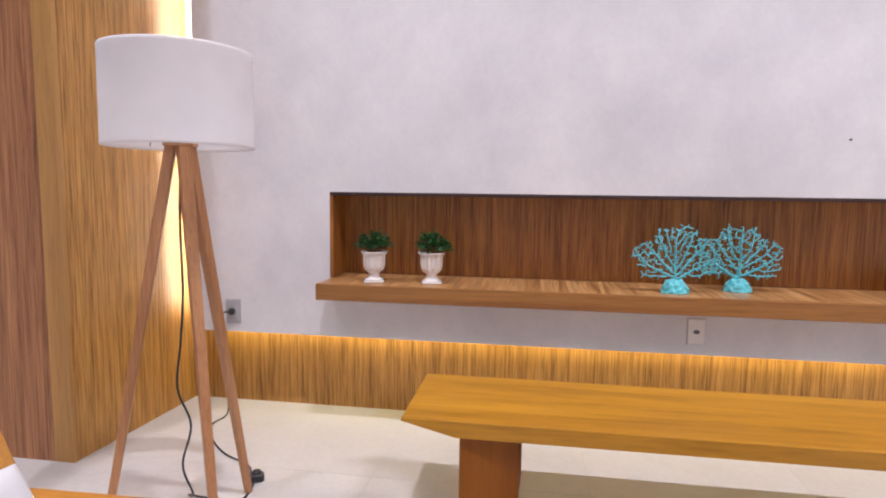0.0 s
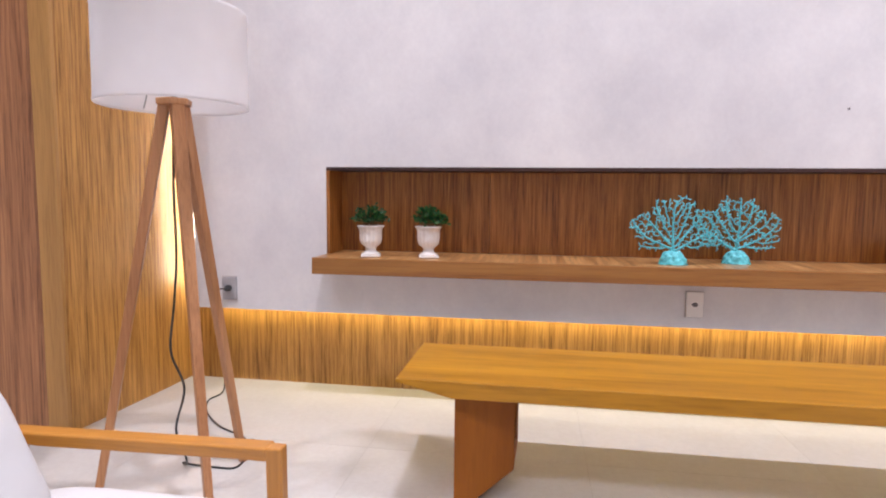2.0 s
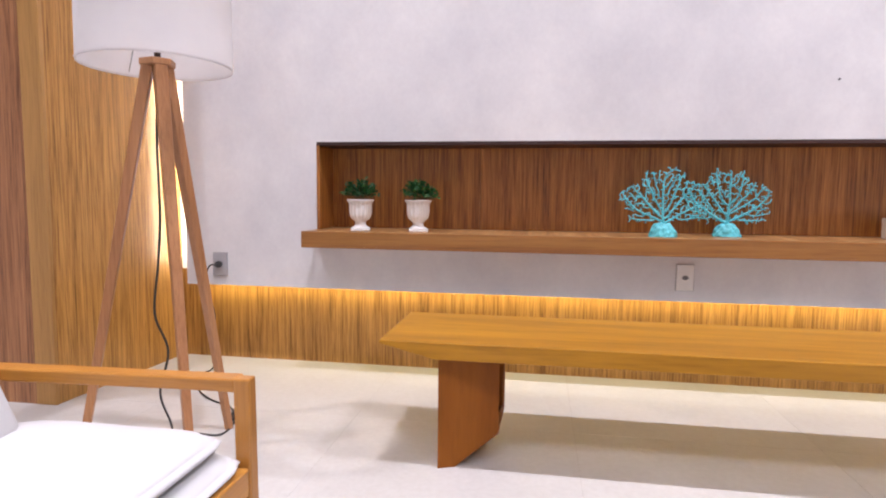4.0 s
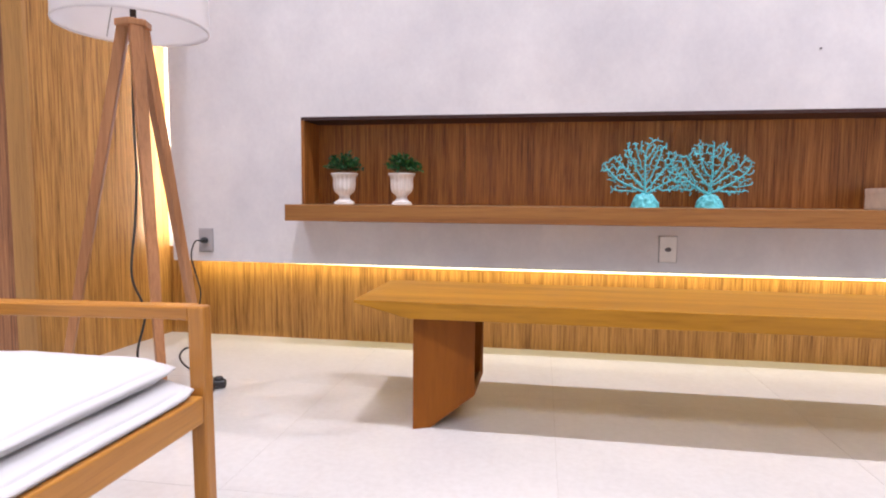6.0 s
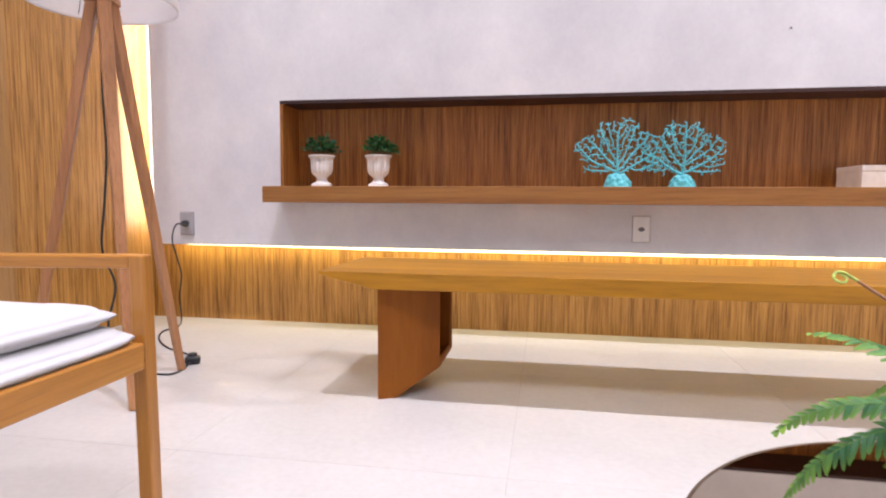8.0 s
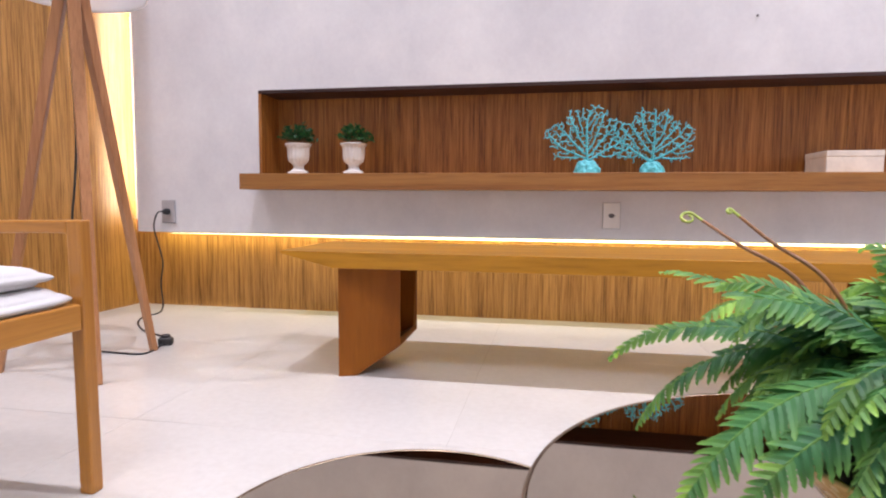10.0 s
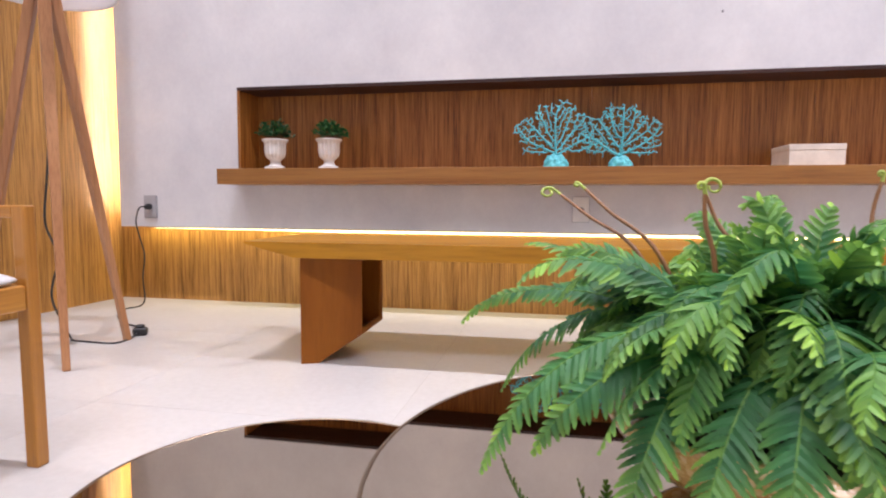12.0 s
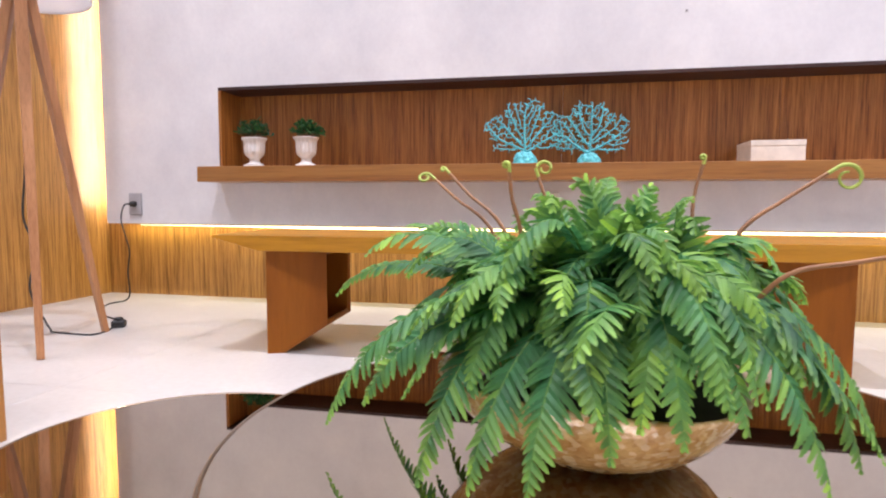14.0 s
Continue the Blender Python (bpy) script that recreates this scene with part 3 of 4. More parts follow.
def armchair():
    ch = empty("armchair", -0.786, 0.705, 0)
    tagged(ch, "wooden armchair with square posts, white cushions and woven back", "armchair")
    FX, BXc, YL, YR = -0.443 + 0.77, -1.02 + 0.77, 1.025 - 0.70, 0.36 - 0.70
    for y in (YL, YR):
        q = 1 if y > 0 else -1
        part("front_leg", beam((FX + 0.004, y, 0), (FX - 0.002, y, 0.5765), 0.031, 0.032, 0.004), M_CHAIRZ, ch)
        arm = prism([(FX - 0.0158, 0.5765), (FX - 0.0158, 0.549), (FX - 0.06, 0.5495), (BXc + 0.06, 0.541), (BXc + 0.02, 0.545), (BXc - 0.05, 0.543), (BXc - 0.05, 0.567)], y - 0.016 - (0.009 if q < 0 else 0), y + 0.016 + (0.009 if q > 0 else 0), 0.004)
        part("armrest", arm, M_CHAIR, ch)
        part("back_leg", beam((BXc - 0.10, y, 0), (BXc + 0.0, y, 0.5405), 0.036, 0.038, 0.004), M_CHAIRZ, ch)
        part("back_post", beam((BXc + 0.085, y - 0.0345 * q, 0.40), (BXc - 0.125, y - 0.0345 * q, 0.865), 0.034, 0.032, 0.005), M_CHAIRZ, ch)
        part("side_rail", box(BXc - 0.02, FX - 0.017, y - 0.014, y + 0.014, 0.350, 0.402, 0.004), M_CHAIR, ch)
    part("front_rail", box(FX - 0.014, FX + 0.014, YR + 0.0175, YL - 0.0175, 0.352, 0.406, 0.004), M_CHAIRY, ch)
    part("back_rail", box(BXc + 0.02, BXc + 0.055, YR + 0.021, YL - 0.021, 0.350, 0.399, 0.004), M_CHAIRY, ch)
    part("top_rail", box(BXc - 0.135, BXc - 0.105, YR + 0.056, YL - 0.056, 0.80, 0.85, 0.006), M_CHAIRY, ch)
    nsl = 40
    for i in range(nsl):
        y = YR + 0.062 + (YL - YR - 0.124) * i / (nsl - 1)
        part("strand", beam((BXc + 0.068, y, 0.41), (BXc - 0.105, y, 0.80), 0.011, 0.010, 0.003), M_WICKER, ch, "cream woven back strand")
    p = seat_pad((FX - BXc - 0.07) / 2, (YL - YR) / 2 - 0.016, 0.028, 34, 0.003, 2)
    p.transform(pose((FX + BXc + 0.07) / 2, 0.5 * (YL + YR), 0.417))
    part("seat_cushion", p, M_CUSHION, ch, "white seat cushion", True)
    p = seat_pad((FX - BXc - 0.13) / 2, (YL - YR) / 2 - 0.026, 0.026, 34, 0.004, 5)
    p.transform(pose((FX + BXc + 0.07) / 2, 0.5 * (YL + YR), 0.461, 0, -0.6, 0))
    part("top_cushion", p, M_CUSHION, ch, "puffy white upper cushion", True)
    p = soft_pillow(0.13, 0.27, 0.055, 22, 0.006, 9)
    p.transform(pose(BXc + 0.105, -0.02, 0.565, 0, 64, 0))
    part("back_pillow", p, M_CUSHION, ch, "plump white back pillow", True)
    return ch


armchair()

# ---- urns on the shelf ----


def small_leaf(bm, p, d, size, layer, age, roll):
    d = d.normalized()
    u = d.cross(Vector((0, 0, 1)))
    if u.length < 0.05:
        u = Vector((1, 0, 0))
    u = (Matrix.Rotation(roll, 3, d) @ u.normalized())
    w = u.cross(d)
    pts = [(0, 0, 0), (0.5, 0.30, 0.06), (0.8, 0.22, 0.03), (1.0, 0, -0.06), (0.8, -0.22, 0.03), (0.5, -0.30, 0.06), (0.55, 0, -0.04)]
    vs = [bm.verts.new(p + size * (a * d + b * u + c * w)) for a, b, c in pts]
    for v in vs:
        v[layer] = age
    for i in range(6):
        bm.faces.new((vs[i], vs[(i + 1) % 6], vs[6]))


def urn(x, y, seed):
    rng = random.Random(seed)
    o = empty("urn_planter", x, y, 0.752, rng.uniform(0, 60))
    tagged(o, "small white fluted ceramic urn with green boxwood sprigs", "planter")
    prof = [(0.046, 0.012), (0.048, 0.014), (0.046, 0.017), (0.038, 0.020), (0.030, 0.026), (0.026, 0.036), (0.028, 0.046), (0.038, 0.054), (0.049, 0.064), (0.054, 0.080),
            (0.056, 0.100), (0.056, 0.125), (0.058, 0.138), (0.066, 0.147), (0.068, 0.152), (0.066, 0.156), (0.060, 0.153), (0.054, 0.146)]
    part("urn", lathe(prof, 96, 16, 0.07, 0.05, 0.14), M_CERAMIC, o, "white fluted ceramic urn", True)
    part("plinth", box(-0.048, 0.048, -0.048, 0.048, 0.0, 0.0118, 0.003), M_CERAMIC, o)
    part("filling", lathe([(0.053, 0.143), (0.04, 0.148), (0.003, 0.150)], 20), M_SOIL, o)
    b = bmesh.new()
    layer = b.verts.layers.float.new("age")
    twigs = bmesh.new()
    for i in range(85):
        a, r = rng.uniform(0, 6.283), rng.random() ** 0.6
        tip = Vector((r * 0.100 * math.cos(a), r * 0.085 * math.sin(a), 0.16 + (1 - r * r) * rng.uniform(0.045, 0.085) + rng.uniform(0, 0.026)))
        root = Vector((0.03 * r * math.cos(a), 0.03 * r * math.sin(a), 0.146))
        tube(twigs, [root, root.lerp(tip, 0.5) + Vector((0, 0, 0.012)), tip], 0.0011, 4)
        for k in range(13):
            t = rng.uniform(0.35, 1.02)
            p = root.lerp(tip, t) + Vector((0, 0, 0.012 * 4 * t * (1 - min(t, 1))))
            d = (tip - root).normalized() * 0.5 + Vector((rng.uniform(-1, 1), rng.uniform(-1, 1), rng.uniform(-0.4, 0.9)))
            small_leaf(b, p, d, rng.uniform(0.014, 0.024), layer, max(0, rng.uniform(-0.7, 0.5)) if t > 0.8 else 0.0, rng.uniform(-1, 1))
    part("stem", twigs, M_STEM, o)
    part("foliage", b, M_LEAF, o, "dense small dark green leaves")
    return o


urn(-0.792, 2.835, 3)
urn(-0.503, 2.855, 8)

# ---- coral ornaments ----


def coral(x, y, seed, width, height, rz):
    rng = random.Random(seed)
    o = empty("coral_ornament", x, y, 0.752, rz)
    tagged(o, "turquoise fan coral ornament on a rough lump base", "ornament")
    base_z = 0.05
    # the fan fills its outline evenly: every branch grows towards the free places nearest to it
    mid, gap = base_z + 0.37 * (height - base_z), 0.0142
    free = []
    for iu in range(-17, 18):
        for iw in range(-10, 17):
            u, w = (iu + rng.uniform(-0.42, 0.42)) * gap, mid + (iw + rng.uniform(-0.42, 0.42)) * gap
            e = math.hypot(u / (width / 2), (w - mid) / 0.115)
            if w > mid:
                e = ((abs(u) / (width * 0.54)) ** 1.4 + ((w - mid) / (height - mid)) ** 1.4) ** (1 / 1.4)
            if e < 0.94 + 0.09 * math.sin(8 * math.atan2(w - mid, u) + seed) and (w > base_z + 0.02 or abs(u) > 0.07):
                free.append((u, w))
    free = np.array(free)
    pts, par = [(0.0, base_z - 0.01), (0.0, base_z + 0.005)], [-1, 0]
    for _ in range(80):
        if not len(free):
            break
        here = np.array(pts)
        way = free[:, None, :] - here[None, :, :]
        far = np.hypot(way[..., 0], way[..., 1])
        near = far.argmin(axis=1)
        grown = False
        for k in sorted(set(near.tolist())):
            pull = way[near == k, k, :]
            pull = (pull / np.maximum(1e-6, np.hypot(pull[:, 0], pull[:, 1]))[:, None]).sum(axis=0)
            size = math.hypot(pull[0], pull[1])
            if size < 0.05:
                pull, size = (rng.uniform(-1, 1), rng.uniform(-1, 1)), 1.0
            q = (pts[k][0] + pull[0] / size * 0.0092 + rng.uniform(-0.001, 0.001), pts[k][1] + pull[1] / size * 0.0092)
            if min(math.hypot(q[0] - p_[0], q[1] - p_[1]) for p_ in pts) > 0.0045:
                pts.append(q)
                par.append(k)
                grown = True
        here = np.array(pts)
        far = np.hypot(free[:, None, 0] - here[None, :, 0], free[:, None, 1] - here[None, :, 1]).min(axis=1)
        free = free[far > 0.0088]
        if not grown:
            break
    nodes = [Vector((u, rng.uniform(-0.003, 0.003), w)) for u, w in pts]
    # short spurs along the branches
    for i in range(2, len(pts)):
        if rng.random() < 0.42:
            d_ = (nodes[i] - nodes[par[i]]).normalized()
            turn = rng.choice((-1, 1)) * rng.uniform(0.8, 1.3)
            v_ = Vector((d_.x * math.cos(turn) - d_.z * math.sin(turn), rng.uniform(-0.4, 0.4), d_.x * math.sin(turn) + d_.z * math.cos(turn)))
            nodes.append(nodes[i] + v_ * rng.uniform(0.006, 0.010))
            par.append(i)
    kids = [0] * len(nodes)
    weight = [1.0] * len(nodes)
    for i in range(len(nodes) - 1, -1, -1):
        if par[i] >= 0:
            kids[par[i]] += 1
            weight[par[i]] += weight[i]
    rad = [min(0.0062, 0.0024 + 0.00030 * (w_ ** 0.5)) for w_ in weight]
    b = bmesh.new()
    for i in range(len(nodes)):
        if par[i] >= 0:
            a, c = nodes[par[i]], nodes[i]
            tube(b, [a, c + (c - a) * 0.18], [rad[i] * 1.05, rad[i]], 6)
            if kids[i] == 0:
                bmesh.ops.create_icosphere(b, subdivisions=1, radius=rad[i] * 1.25, matrix=Matrix.Translation(c + (c - a) * 0.3))
    part("coral_fan", b, M_CORAL, o, "branching turquoise coral fan", True)
    b = bmesh.new()
    bmesh.ops.create_icosphere(b, subdivisions=5, radius=1)
    for v in b.verts:
        p = v.co.copy()
        k = 1 + 0.16 * noise.noise(p * 3.0 + Vector((seed, 0, 0))) + 0.10 * noise.noise(p * 8 + Vector((seed, 3, 0)))
        p = Vector((p.x * 0.060 * k, p.y * 0.040 * k, p.z * 0.064 * k))
        p.z = max(p.z, 0.0)
        if p.z < 0.02:
            p.x *= 1 + (0.02 - p.z) * 4
        v.co = p
    part("base", b, M_CORAL, o, "rough turquoise lump", True)
    return o


coral(0.648, 2.835, 4, 0.41, 0.335, 4)
coral(0.956, 2.945, 11, 0.42, 0.32, -3)

# ---- decorative box ----
bx = empty("storage_box", 1.76, 2.90, 0.752, 0)
tagged(bx, "cream bone-inlay box with a lid on the shelf", "box")
part("body", box(-0.1135, 0.1075, -0.1115, 0.1115, 0.0, 0.0692, 0.001), M_BOX, bx)
part("lid", box(-0.115, 0.109, -0.113, 0.113, 0.0695, 0.095, 0.0015), M_BOX, bx, "fitted cream lid")

# ---- coffee tables ----


def round_table(x, y, z, r, label):
    t = empty("coffee_table", x, y, 0)
    tagged(t, label, "coffee table", "round mirror-topped coffee tables")
    part("mirror_top", lathe([(r - 0.006, z - 0.006), (r - 0.0045, z - 0.0005), (r - 0.006, z)], 160), M_GLASS, t, "bronze mirror glass")
    part("rim", lathe([(r - 0.02, z - 0.040), (r - 0.001, z - 0.040), (r, z - 0.038), (r, z - 0.0015), (r - 0.0015, z + 0.0008), (r - 0.0042, z + 0.0006), (r - 0.0044, z - 0.0065)], 160), M_RIM, t, "thin dark bronze rim", True)
    part("column", lathe([(0.045, 0.02), (0.040, 0.05), (0.040, z - 0.06), (0.09, z - 0.041)], 32), M_RIM, t, smooth=True)
    part("foot", lathe([(r * 0.62, 0.0), (r * 0.62, 0.012), (r * 0.58, 0.019), (0.05, 0.0195)], 64), M_RIM, t, smooth=True)
    return t


round_table(0.345, 0.612, 0.225, 0.262, "lower round coffee table with bronze mirror top")
round_table(0.906, 0.595, 0.302, 0.437, "larger round coffee table with bronze mirror top")

# ---- fern ----
FX_, FY_, FZ_ = 0.888, 0.560, 0.3035


def pinna(bm, p, d, side, nrm, ln, wd, layer, age, fold):
    """One leaflet with a toothed edge, folded along its rib and bent down at its end."""
    rib, up, dn = [], [], []
    prof = [(0.0, 0.55), (0.10, 1.0), (0.20, 0.80), (0.28, 1.0), (0.39, 0.76), (0.47, 0.95), (0.58, 0.68), (0.66, 0.82), (0.77, 0.52), (0.86, 0.58), (1.0, 0.0)]
    for t, w in prof:
        c = p + d * (ln * t) - nrm * (ln * 0.26 * t * t) + side * (ln * 0.14 * t * t)
        rib.append(bm.verts.new(c))
        if 0 < w:
            up.append(bm.verts.new(c + side * wd * w * 0.5 + nrm * wd * fold * w))
            dn.append(bm.verts.new(c - side * wd * w * 0.5 + nrm * wd * fold * w))
    m = len(up)
    for row in (rib, up, dn):
        for k, v in enumerate(row):
            v[layer] = min(1.0, age + 0.34 * (k / m) ** 3)
    for k in range(m - 1):
        bm.faces.new((rib[k], rib[k + 1], up[k + 1], up[k]))
        bm.faces.new((rib[k], dn[k], dn[k + 1], rib[k + 1]))
    bm.faces.new((rib[m - 1], rib[m], up[m - 1]))
    bm.faces.new((rib[m - 1], dn[m - 1], rib[m]))


def frond(rng, tip, arch, width, young=0.0, tw=0.0, sway=0.0):
    """A frond that springs from the heart, arches over and hangs to its tip: a rib and two rows of leaflets."""
    b = bmesh.new()
    layer = b.verts.layers.float.new("age")
    tip = Vector(tip)
    out = Vector((tip.x, tip.y, 0))
    out = out.normalized() if out.length > 0.01 else Vector((1, 0, 0))
    root = out * rng.uniform(0.015, 0.045) + Vector((rng.uniform(-0.02, 0.02), rng.uniform(-0.02, 0.02), 0.088))
    across = out.cross(Vector((0, 0, 1)))
    p1 = root.lerp(tip, 0.18) + Vector((0, 0, arch * 1.25)) + across * sway
    p2 = root.lerp(tip, 0.82) + Vector((0, 0, arch * 0.95)) + across * sway
    path = [root * (1 - t) ** 3 + p1 * (3 * t * (1 - t) ** 2) + p2 * (3 * t * t * (1 - t)) + tip * t ** 3 for t in [k / 60 for k in range(61)]]
    run = [0.0]
    for u, w in zip(path, path[1:]):
        run.append(run[-1] + (w - u).length)
    length = run[-1]
    steps = max(14, int(length / 0.0082))
    pts, j = [], 0
    for k in range(steps + 1):
        want = length * k / steps
        while j < 59 and run[j + 1] < want:
            j += 1
        f = (want - run[j]) / max(1e-6, run[j + 1] - run[j])
        pts.append(path[j].lerp(path[j + 1], min(1.0, f)))
    tube(b, pts, [0.0022 * (1 - 0.7 * k / steps) for k in range(steps + 1)], 5)
    for v in b.verts:
        v[layer] = 0.3
    first = int(steps * 0.16)
    side = across
    for k in range(first, steps + 1):
        t = (k - first) / (steps - first)
        way = (pts[min(k + 1, steps)] - pts[max(k - 1, 0)]).normalized()
        side = (side - way * side.dot(way)).normalized()
        s2 = Matrix.Rotation(tw * t, 3, way) @ side
        nrm = s2.cross(way).normalized()
        w = width * (0.62 + 0.38 * min(1, t * 5)) * (1 - t ** 1.7) ** 0.9 + 0.0045
        for sgn in (-1, 1):
            d = (s2 * sgn + way * (0.22 + 0.6 * t + rng.uniform(-0.09, 0.09)) - nrm * rng.uniform(-0.12, 0.32)).normalized()
            age = max(0.0, min(1.0, young + (t - 0.70) * 1.25 + rng.uniform(-0.16, 0.16) + (0.5 if rng.random() < 0.05 else 0)))
            pinna(b, pts[k], d, way, nrm, w * rng.uniform(0.9, 1.1), length / steps * 1.5 * (1 - 0.3 * t), layer, age, rng.uniform(0.05, 0.2))
    return b


def fern(x, y, z):
    rng = random.Random(21)
    bowl = empty("bowl", x, y, z)
    tagged(bowl, "shallow golden shell-mosaic bowl on the mirror table", "bowl")
    prof = [(0.045, 0.0), (0.062, 0.0015), (0.084, 0.008), (0.106, 0.018), (0.126, 0.032), (0.143, 0.049), (0.156, 0.067), (0.164, 0.082), (0.165, 0.0855), (0.161, 0.087), (0.155, 0.083), (0.12, 0.052), (0.09, 0.036)]
    body = lathe(prof, 96)
    for v in body.verts:
        a = math.atan2(v.co.y, v.co.x)
        k = v.co.z / 0.087
        v.co.x = v.co.x * (0.985 + 0.01 * k) - 0.014 * k
        v.co.x *= 0.97
        v.co.y *= 0.90
        v.co.z += k * k * (0.004 * math.sin(3 * a + 0.6) - 0.006 * math.cos(a))
    part("body", body, M_BOWL, bowl, smooth=True)
    f = empty("fern", x, y, z)
    tagged(f, "lush green fern with arching fronds in a bowl", "plant")
    part("moss", lathe([(0.09, 0.040), (0.130, 0.066), (0.11, 0.076), (0.06, 0.088), (0.004, 0.092)], 40), M_SOIL, f, "dark moss at the roots", True)
    # tiers of fronds, from the upright heart outwards: count, reach, tip height, arch, leaflet length
    for count, r0, r1, z0, z1, arch, wd in ((18, 0.03, 0.075, 0.21, 0.265, 0.05, 0.034), (24, 0.07, 0.12, 0.19, 0.26, 0.07, 0.038), (26, 0.12, 0.17, 0.13, 0.22, 0.085, 0.040),
                                           (20, 0.17, 0.22, 0.09, 0.18, 0.09, 0.040), (16, 0.21, 0.26, 0.04, 0.12, 0.11, 0.040)):
        a0 = rng.uniform(0, 6.28)
        for i in range(count):
            az = math.remainder(a0 + i * 2 * math.pi / count + rng.uniform(-0.2, 0.2), 2 * math.pi)
            r, zt = rng.uniform(r0, r1), rng.uniform(z0, z1)
            wide = wd * rng.uniform(0.85, 1.1)
            young, tw, sway = max(0.0, rng.uniform(-0.45, 0.4)), rng.uniform(-0.7, 0.7), rng.uniform(-0.03, 0.03)
            if -2.5 < az < -0.35 and r > 0.20:
                continue
            part("frond", frond(rng, (r * math.cos(az), r * math.sin(az), zt), arch * rng.uniform(0.8, 1.15), wide, young, tw, sway), M_FERN, f)
    # the long fronds that hang over the bowl's rim: tip, arch, leaflet length, twist, sway
    hanging = [(-0.165, -0.135, 0.012, 0.125, 0.038, 0.1, 0.0), (-0.115, -0.160, 0.022, 0.118, 0.041, 0.05, 0.0), (-0.064, -0.185, 0.034, 0.120, 0.039, 0.0, 0.0), (0.000, -0.165, 0.060, 0.135, 0.036, 0.0, 0.01),
               (0.055, -0.160, 0.075, 0.135, 0.036, -0.1, 0.0), (0.108, -0.130, 0.080, 0.125, 0.036, -0.1, 0.0), (0.183, -0.100, 0.022, 0.140, 0.040, -0.2, 0.0),
               (0.228, -0.050, 0.024, 0.140, 0.040, -0.3, 0.0), (0.261, 0.000, 0.036, 0.140, 0.038, -0.3, 0.0), (0.150, -0.060, 0.120, 0.090, 0.038, -0.2, 0.0),
               (-0.120, -0.120, 0.100, 0.100, 0.036, 0.1, 0.0), (-0.025, -0.130, 0.115, 0.105, 0.036, 0.0, 0.0), (0.120, -0.095, 0.130, 0.100, 0.037, -0.2, 0.0)]
    spread = [(-0.325, 0.080, 0.146, 0.085, 0.021, 0.4, 0.0), (-0.285, -0.055, 0.030, 0.125, 0.036, 0.3, 0.0), (-0.285, 0.150, 0.045, 0.120, 0.030, 0.3, 0.0),
              (-0.256, 0.178, 0.231, 0.045, 0.032, 0.1, 0.0), (-0.215, 0.090, 0.225, 0.060, 0.034, 0.4, 0.0), (-0.190, 0.020, 0.205, 0.075, 0.034, 0.4, 0.0),
              (0.197, 0.030, 0.165, 0.080, 0.036, -0.3, 0.0), (0.181, 0.060, 0.216, 0.055, 0.034, -0.3, 0.0), (0.230, 0.060, 0.110, 0.110, 0.036, -0.3, 0.0)]
    rising = [(-0.097, -0.122, 0.190, 0.125, 0.026, 0.1, -0.03), (0.095, 0.050, 0.266, 0.055, 0.030, 0.2, 0.0), (0.013, 0.120, 0.288, 0.070, 0.032, 0.0, 0.0),
              (-0.077, 0.095, 0.270, 0.060, 0.032, 0.3, 0.0), (0.045, -0.050, 0.235, 0.085, 0.036, 0.2, 0.02), (-0.020, -0.075, 0.215, 0.080, 0.034, -0.2, 0.0),
              (0.060, 0.075, 0.280, 0.060, 0.033, -0.3, 0.0), (-0.030, 0.060, 0.283, 0.070, 0.033, 0.4, 0.02), (0.085, -0.085, 0.185, 0.085, 0.036, -0.3, 0.0)]
    # an apron of fronds round the near side and a thicker left flank: count, first and last bearing, reach, tip height, arch
    for count, a0, a1, r0, r1, z0, z1, arch in ((9, -1.75, 0.1, 0.150, 0.185, 0.075, 0.120, 0.125), (7, -1.5, 0.3, 0.110, 0.150, 0.130, 0.180, 0.105), 
                                               (8, 2.45, 3.5, 0.190, 0.265, 0.090, 0.210, 0.080), (3, -2.6, -1.8, 0.110, 0.150, 0.120, 0.170, 0.105)):
        for i in range(count):
            az = a0 + (a1 - a0) * (i + rng.uniform(0.2, 0.8)) / count
            r = rng.uniform(r0, r1)
            part("frond", frond(rng, (r * math.cos(az), r * math.sin(az), rng.uniform(z0, z1)), arch * rng.uniform(0.88, 1.1), rng.uniform(0.038, 0.046), max(0.0, rng.uniform(-0.4, 0.3)),
                                0.5 * math.cos(az) + rng.uniform(-0.3, 0.3), rng.uniform(-0.015, 0.015)), M_FERN, f)
    for tx, ty, tz, arch, wd, tw, sway in hanging + spread + rising:
        part("frond", frond(rng, (tx, ty, tz), arch, wd * 1.22, 0.03, tw * -2.2, sway), M_FERN, f)
    # young curled fronds: tip offsets from the heart, and the way the curl turns
    for tx, ty, tz, cw in ((-0.225, 0.175, 0.302, -1), (-0.195, 0.13, 0.308, 0), (-0.094, -0.05, 0.300, 0), (-0.072, 0.05, 0.299, 1), (0.120, 0.11, 0.316, 0), (0.225, 0.02, 0.300, 1), (0.275, -0.06, 0.225, 0)):
        tip = Vector((tx, ty, tz))
        hold = 0.85 if tx in (-0.094, 0.120) else 0.3
        root = Vector((tx * hold, ty * hold, 0.11))
        mid = root.lerp(tip, 0.5) + Vector((-tx * 0.05, -ty * 0.05, 0.03))
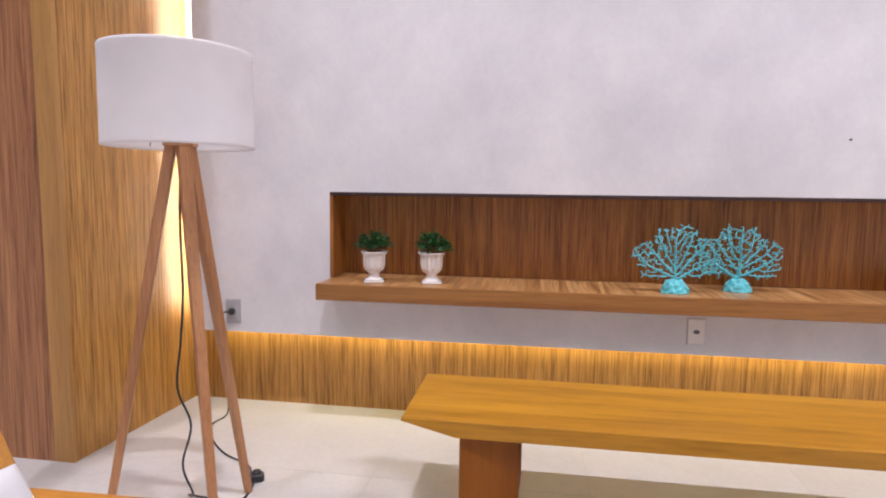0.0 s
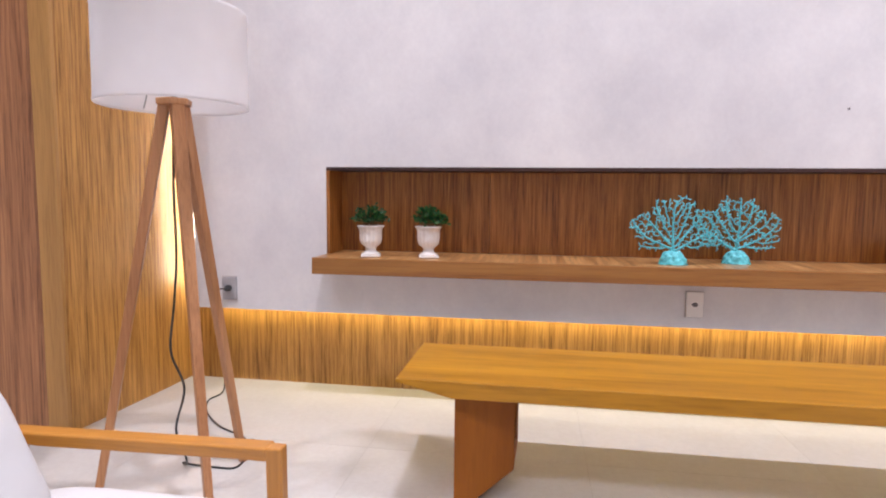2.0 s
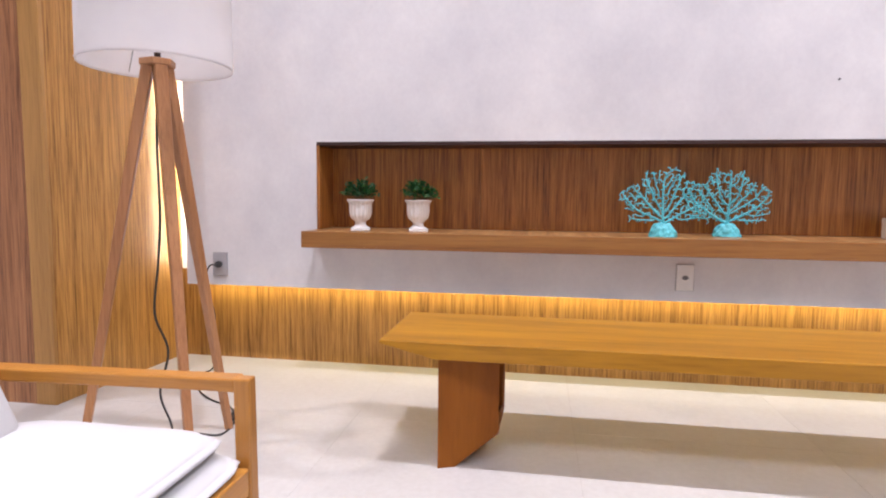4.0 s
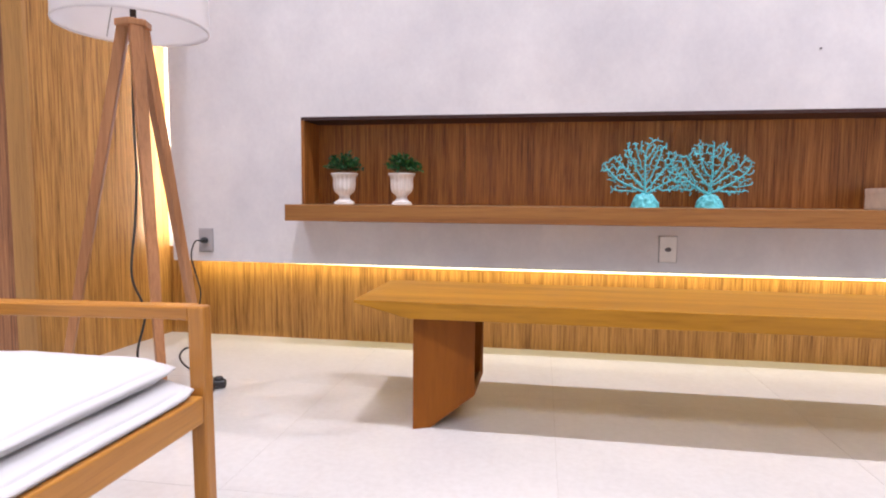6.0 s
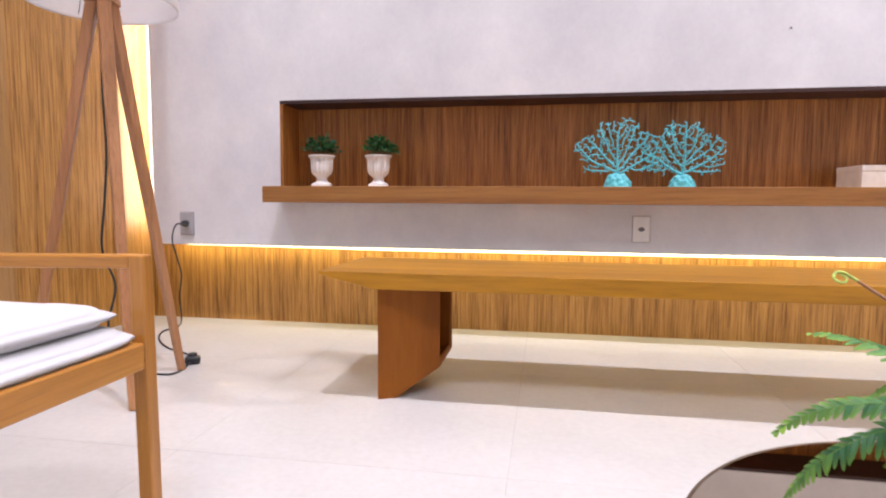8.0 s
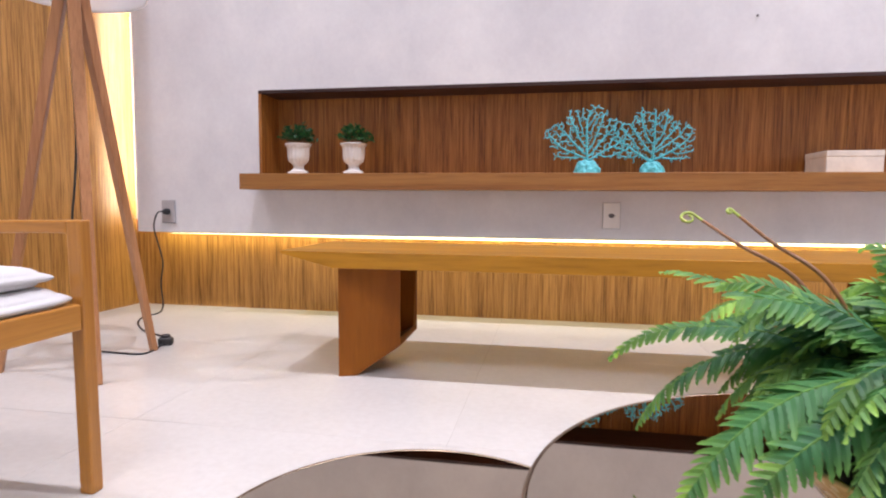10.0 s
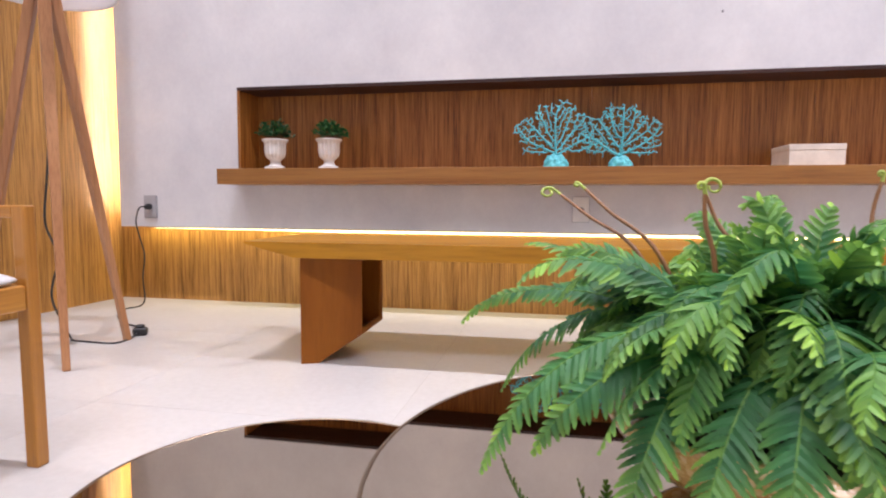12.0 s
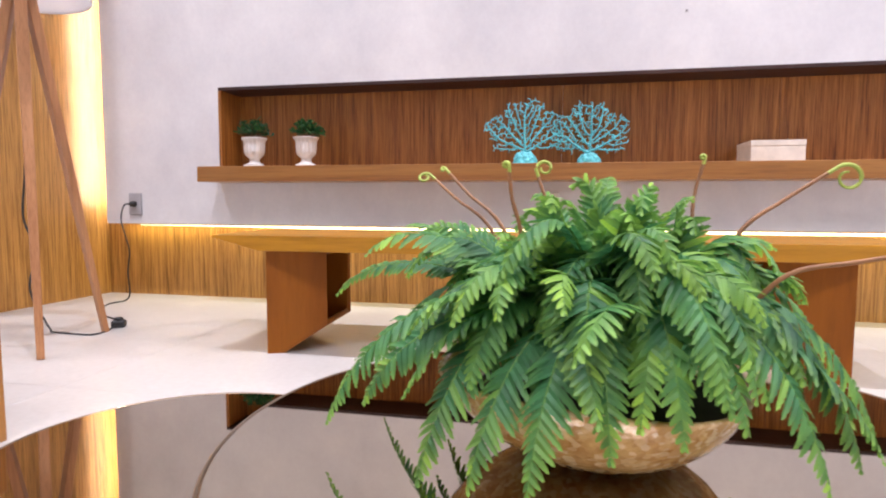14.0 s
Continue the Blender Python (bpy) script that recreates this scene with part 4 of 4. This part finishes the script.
        line = smooth_path([root, root.lerp(mid, 0.5) + Vector((0.004, 0.003, 0)), mid, mid.lerp(tip, 0.5) + Vector((-0.003, 0.002, 0)), tip], 6)
        d = (line[-1] - line[-2]).normalized()
        hor = Vector((1, 0, 0)) * (1 if cw > 0 else -1)
        hor = (hor - d * hor.dot(d)).normalized()
        curl = []
        R = 0.014 if tx > 0.2 and cw else (0.0095 if cw else 0.003)
        cen = tip + hor * R
        for k in range(1, 22):
            a = k * 0.33
            rr = R * (1 - 0.6 * k / 22)
            curl.append(cen - hor * rr * math.cos(a) + d * rr * math.sin(a))
        n1 = len(line)
        st = part("fiddlehead", tube(bmesh.new(), line, [0.0029 - 0.0011 * k / n1 for k in range(n1)], 8), M_STEM, f, "brown young frond stalk", True)
        part("curl", tube(bmesh.new(), line[-4:] + curl, [0.0019] * 4 + [0.0022 - 0.0010 * k / 21 for k in range(21)], 8), M_YOUNG, st, "yellow-green curled tip", True)


fern(FX_, FY_, FZ_)

# ---- ceiling downlights: rings for the inferred front row and the added fill lamps ----
for sx, sy, sp, sr in SPOTS:
    d = empty("downlight", sx, sy, CEIL)
    tagged(d, "small round ceiling ring at a lamp, inferred or added as fill", "downlight", "ceiling downlights")
    part("ring", lathe([(0.055, -0.002), (0.075, -0.012), (0.09, -0.010), (0.092, 0.0)], 32), M_WHITE, d, smooth=True)

# ---- floor tiles ----
TS, TX, TY = 0.8985, 0.243, 1.4125
floor = structure("floor", box(X0 - 0.2, X1 + 0.2, Y0 - 0.2, 3.34, -0.12, -0.0007), M_GROUT, "large pale beige porcelain floor tiles")
b = box(0.0005, TS - 0.0005, 0.0005, TS - 0.0005, -0.0006, 0.0, 0.0002, 1)
tile_mesh = bpy.data.meshes.new("tile")
b.to_mesh(tile_mesh)
b.free()
tile_mesh.materials.append(M_TILE)
i0, i1 = math.floor((X0 - TX) / TS), math.ceil((X1 - TX) / TS)
j0, j1 = math.floor((Y0 - TY) / TS), math.ceil((BASE_Y - TY) / TS)
for i in range(i0, i1):
    for j in range(j0, j1):
        o = new("tile", tile_mesh)
        o.parent = floor
        o.location = (TX + i * TS, TY + j * TS, 0)
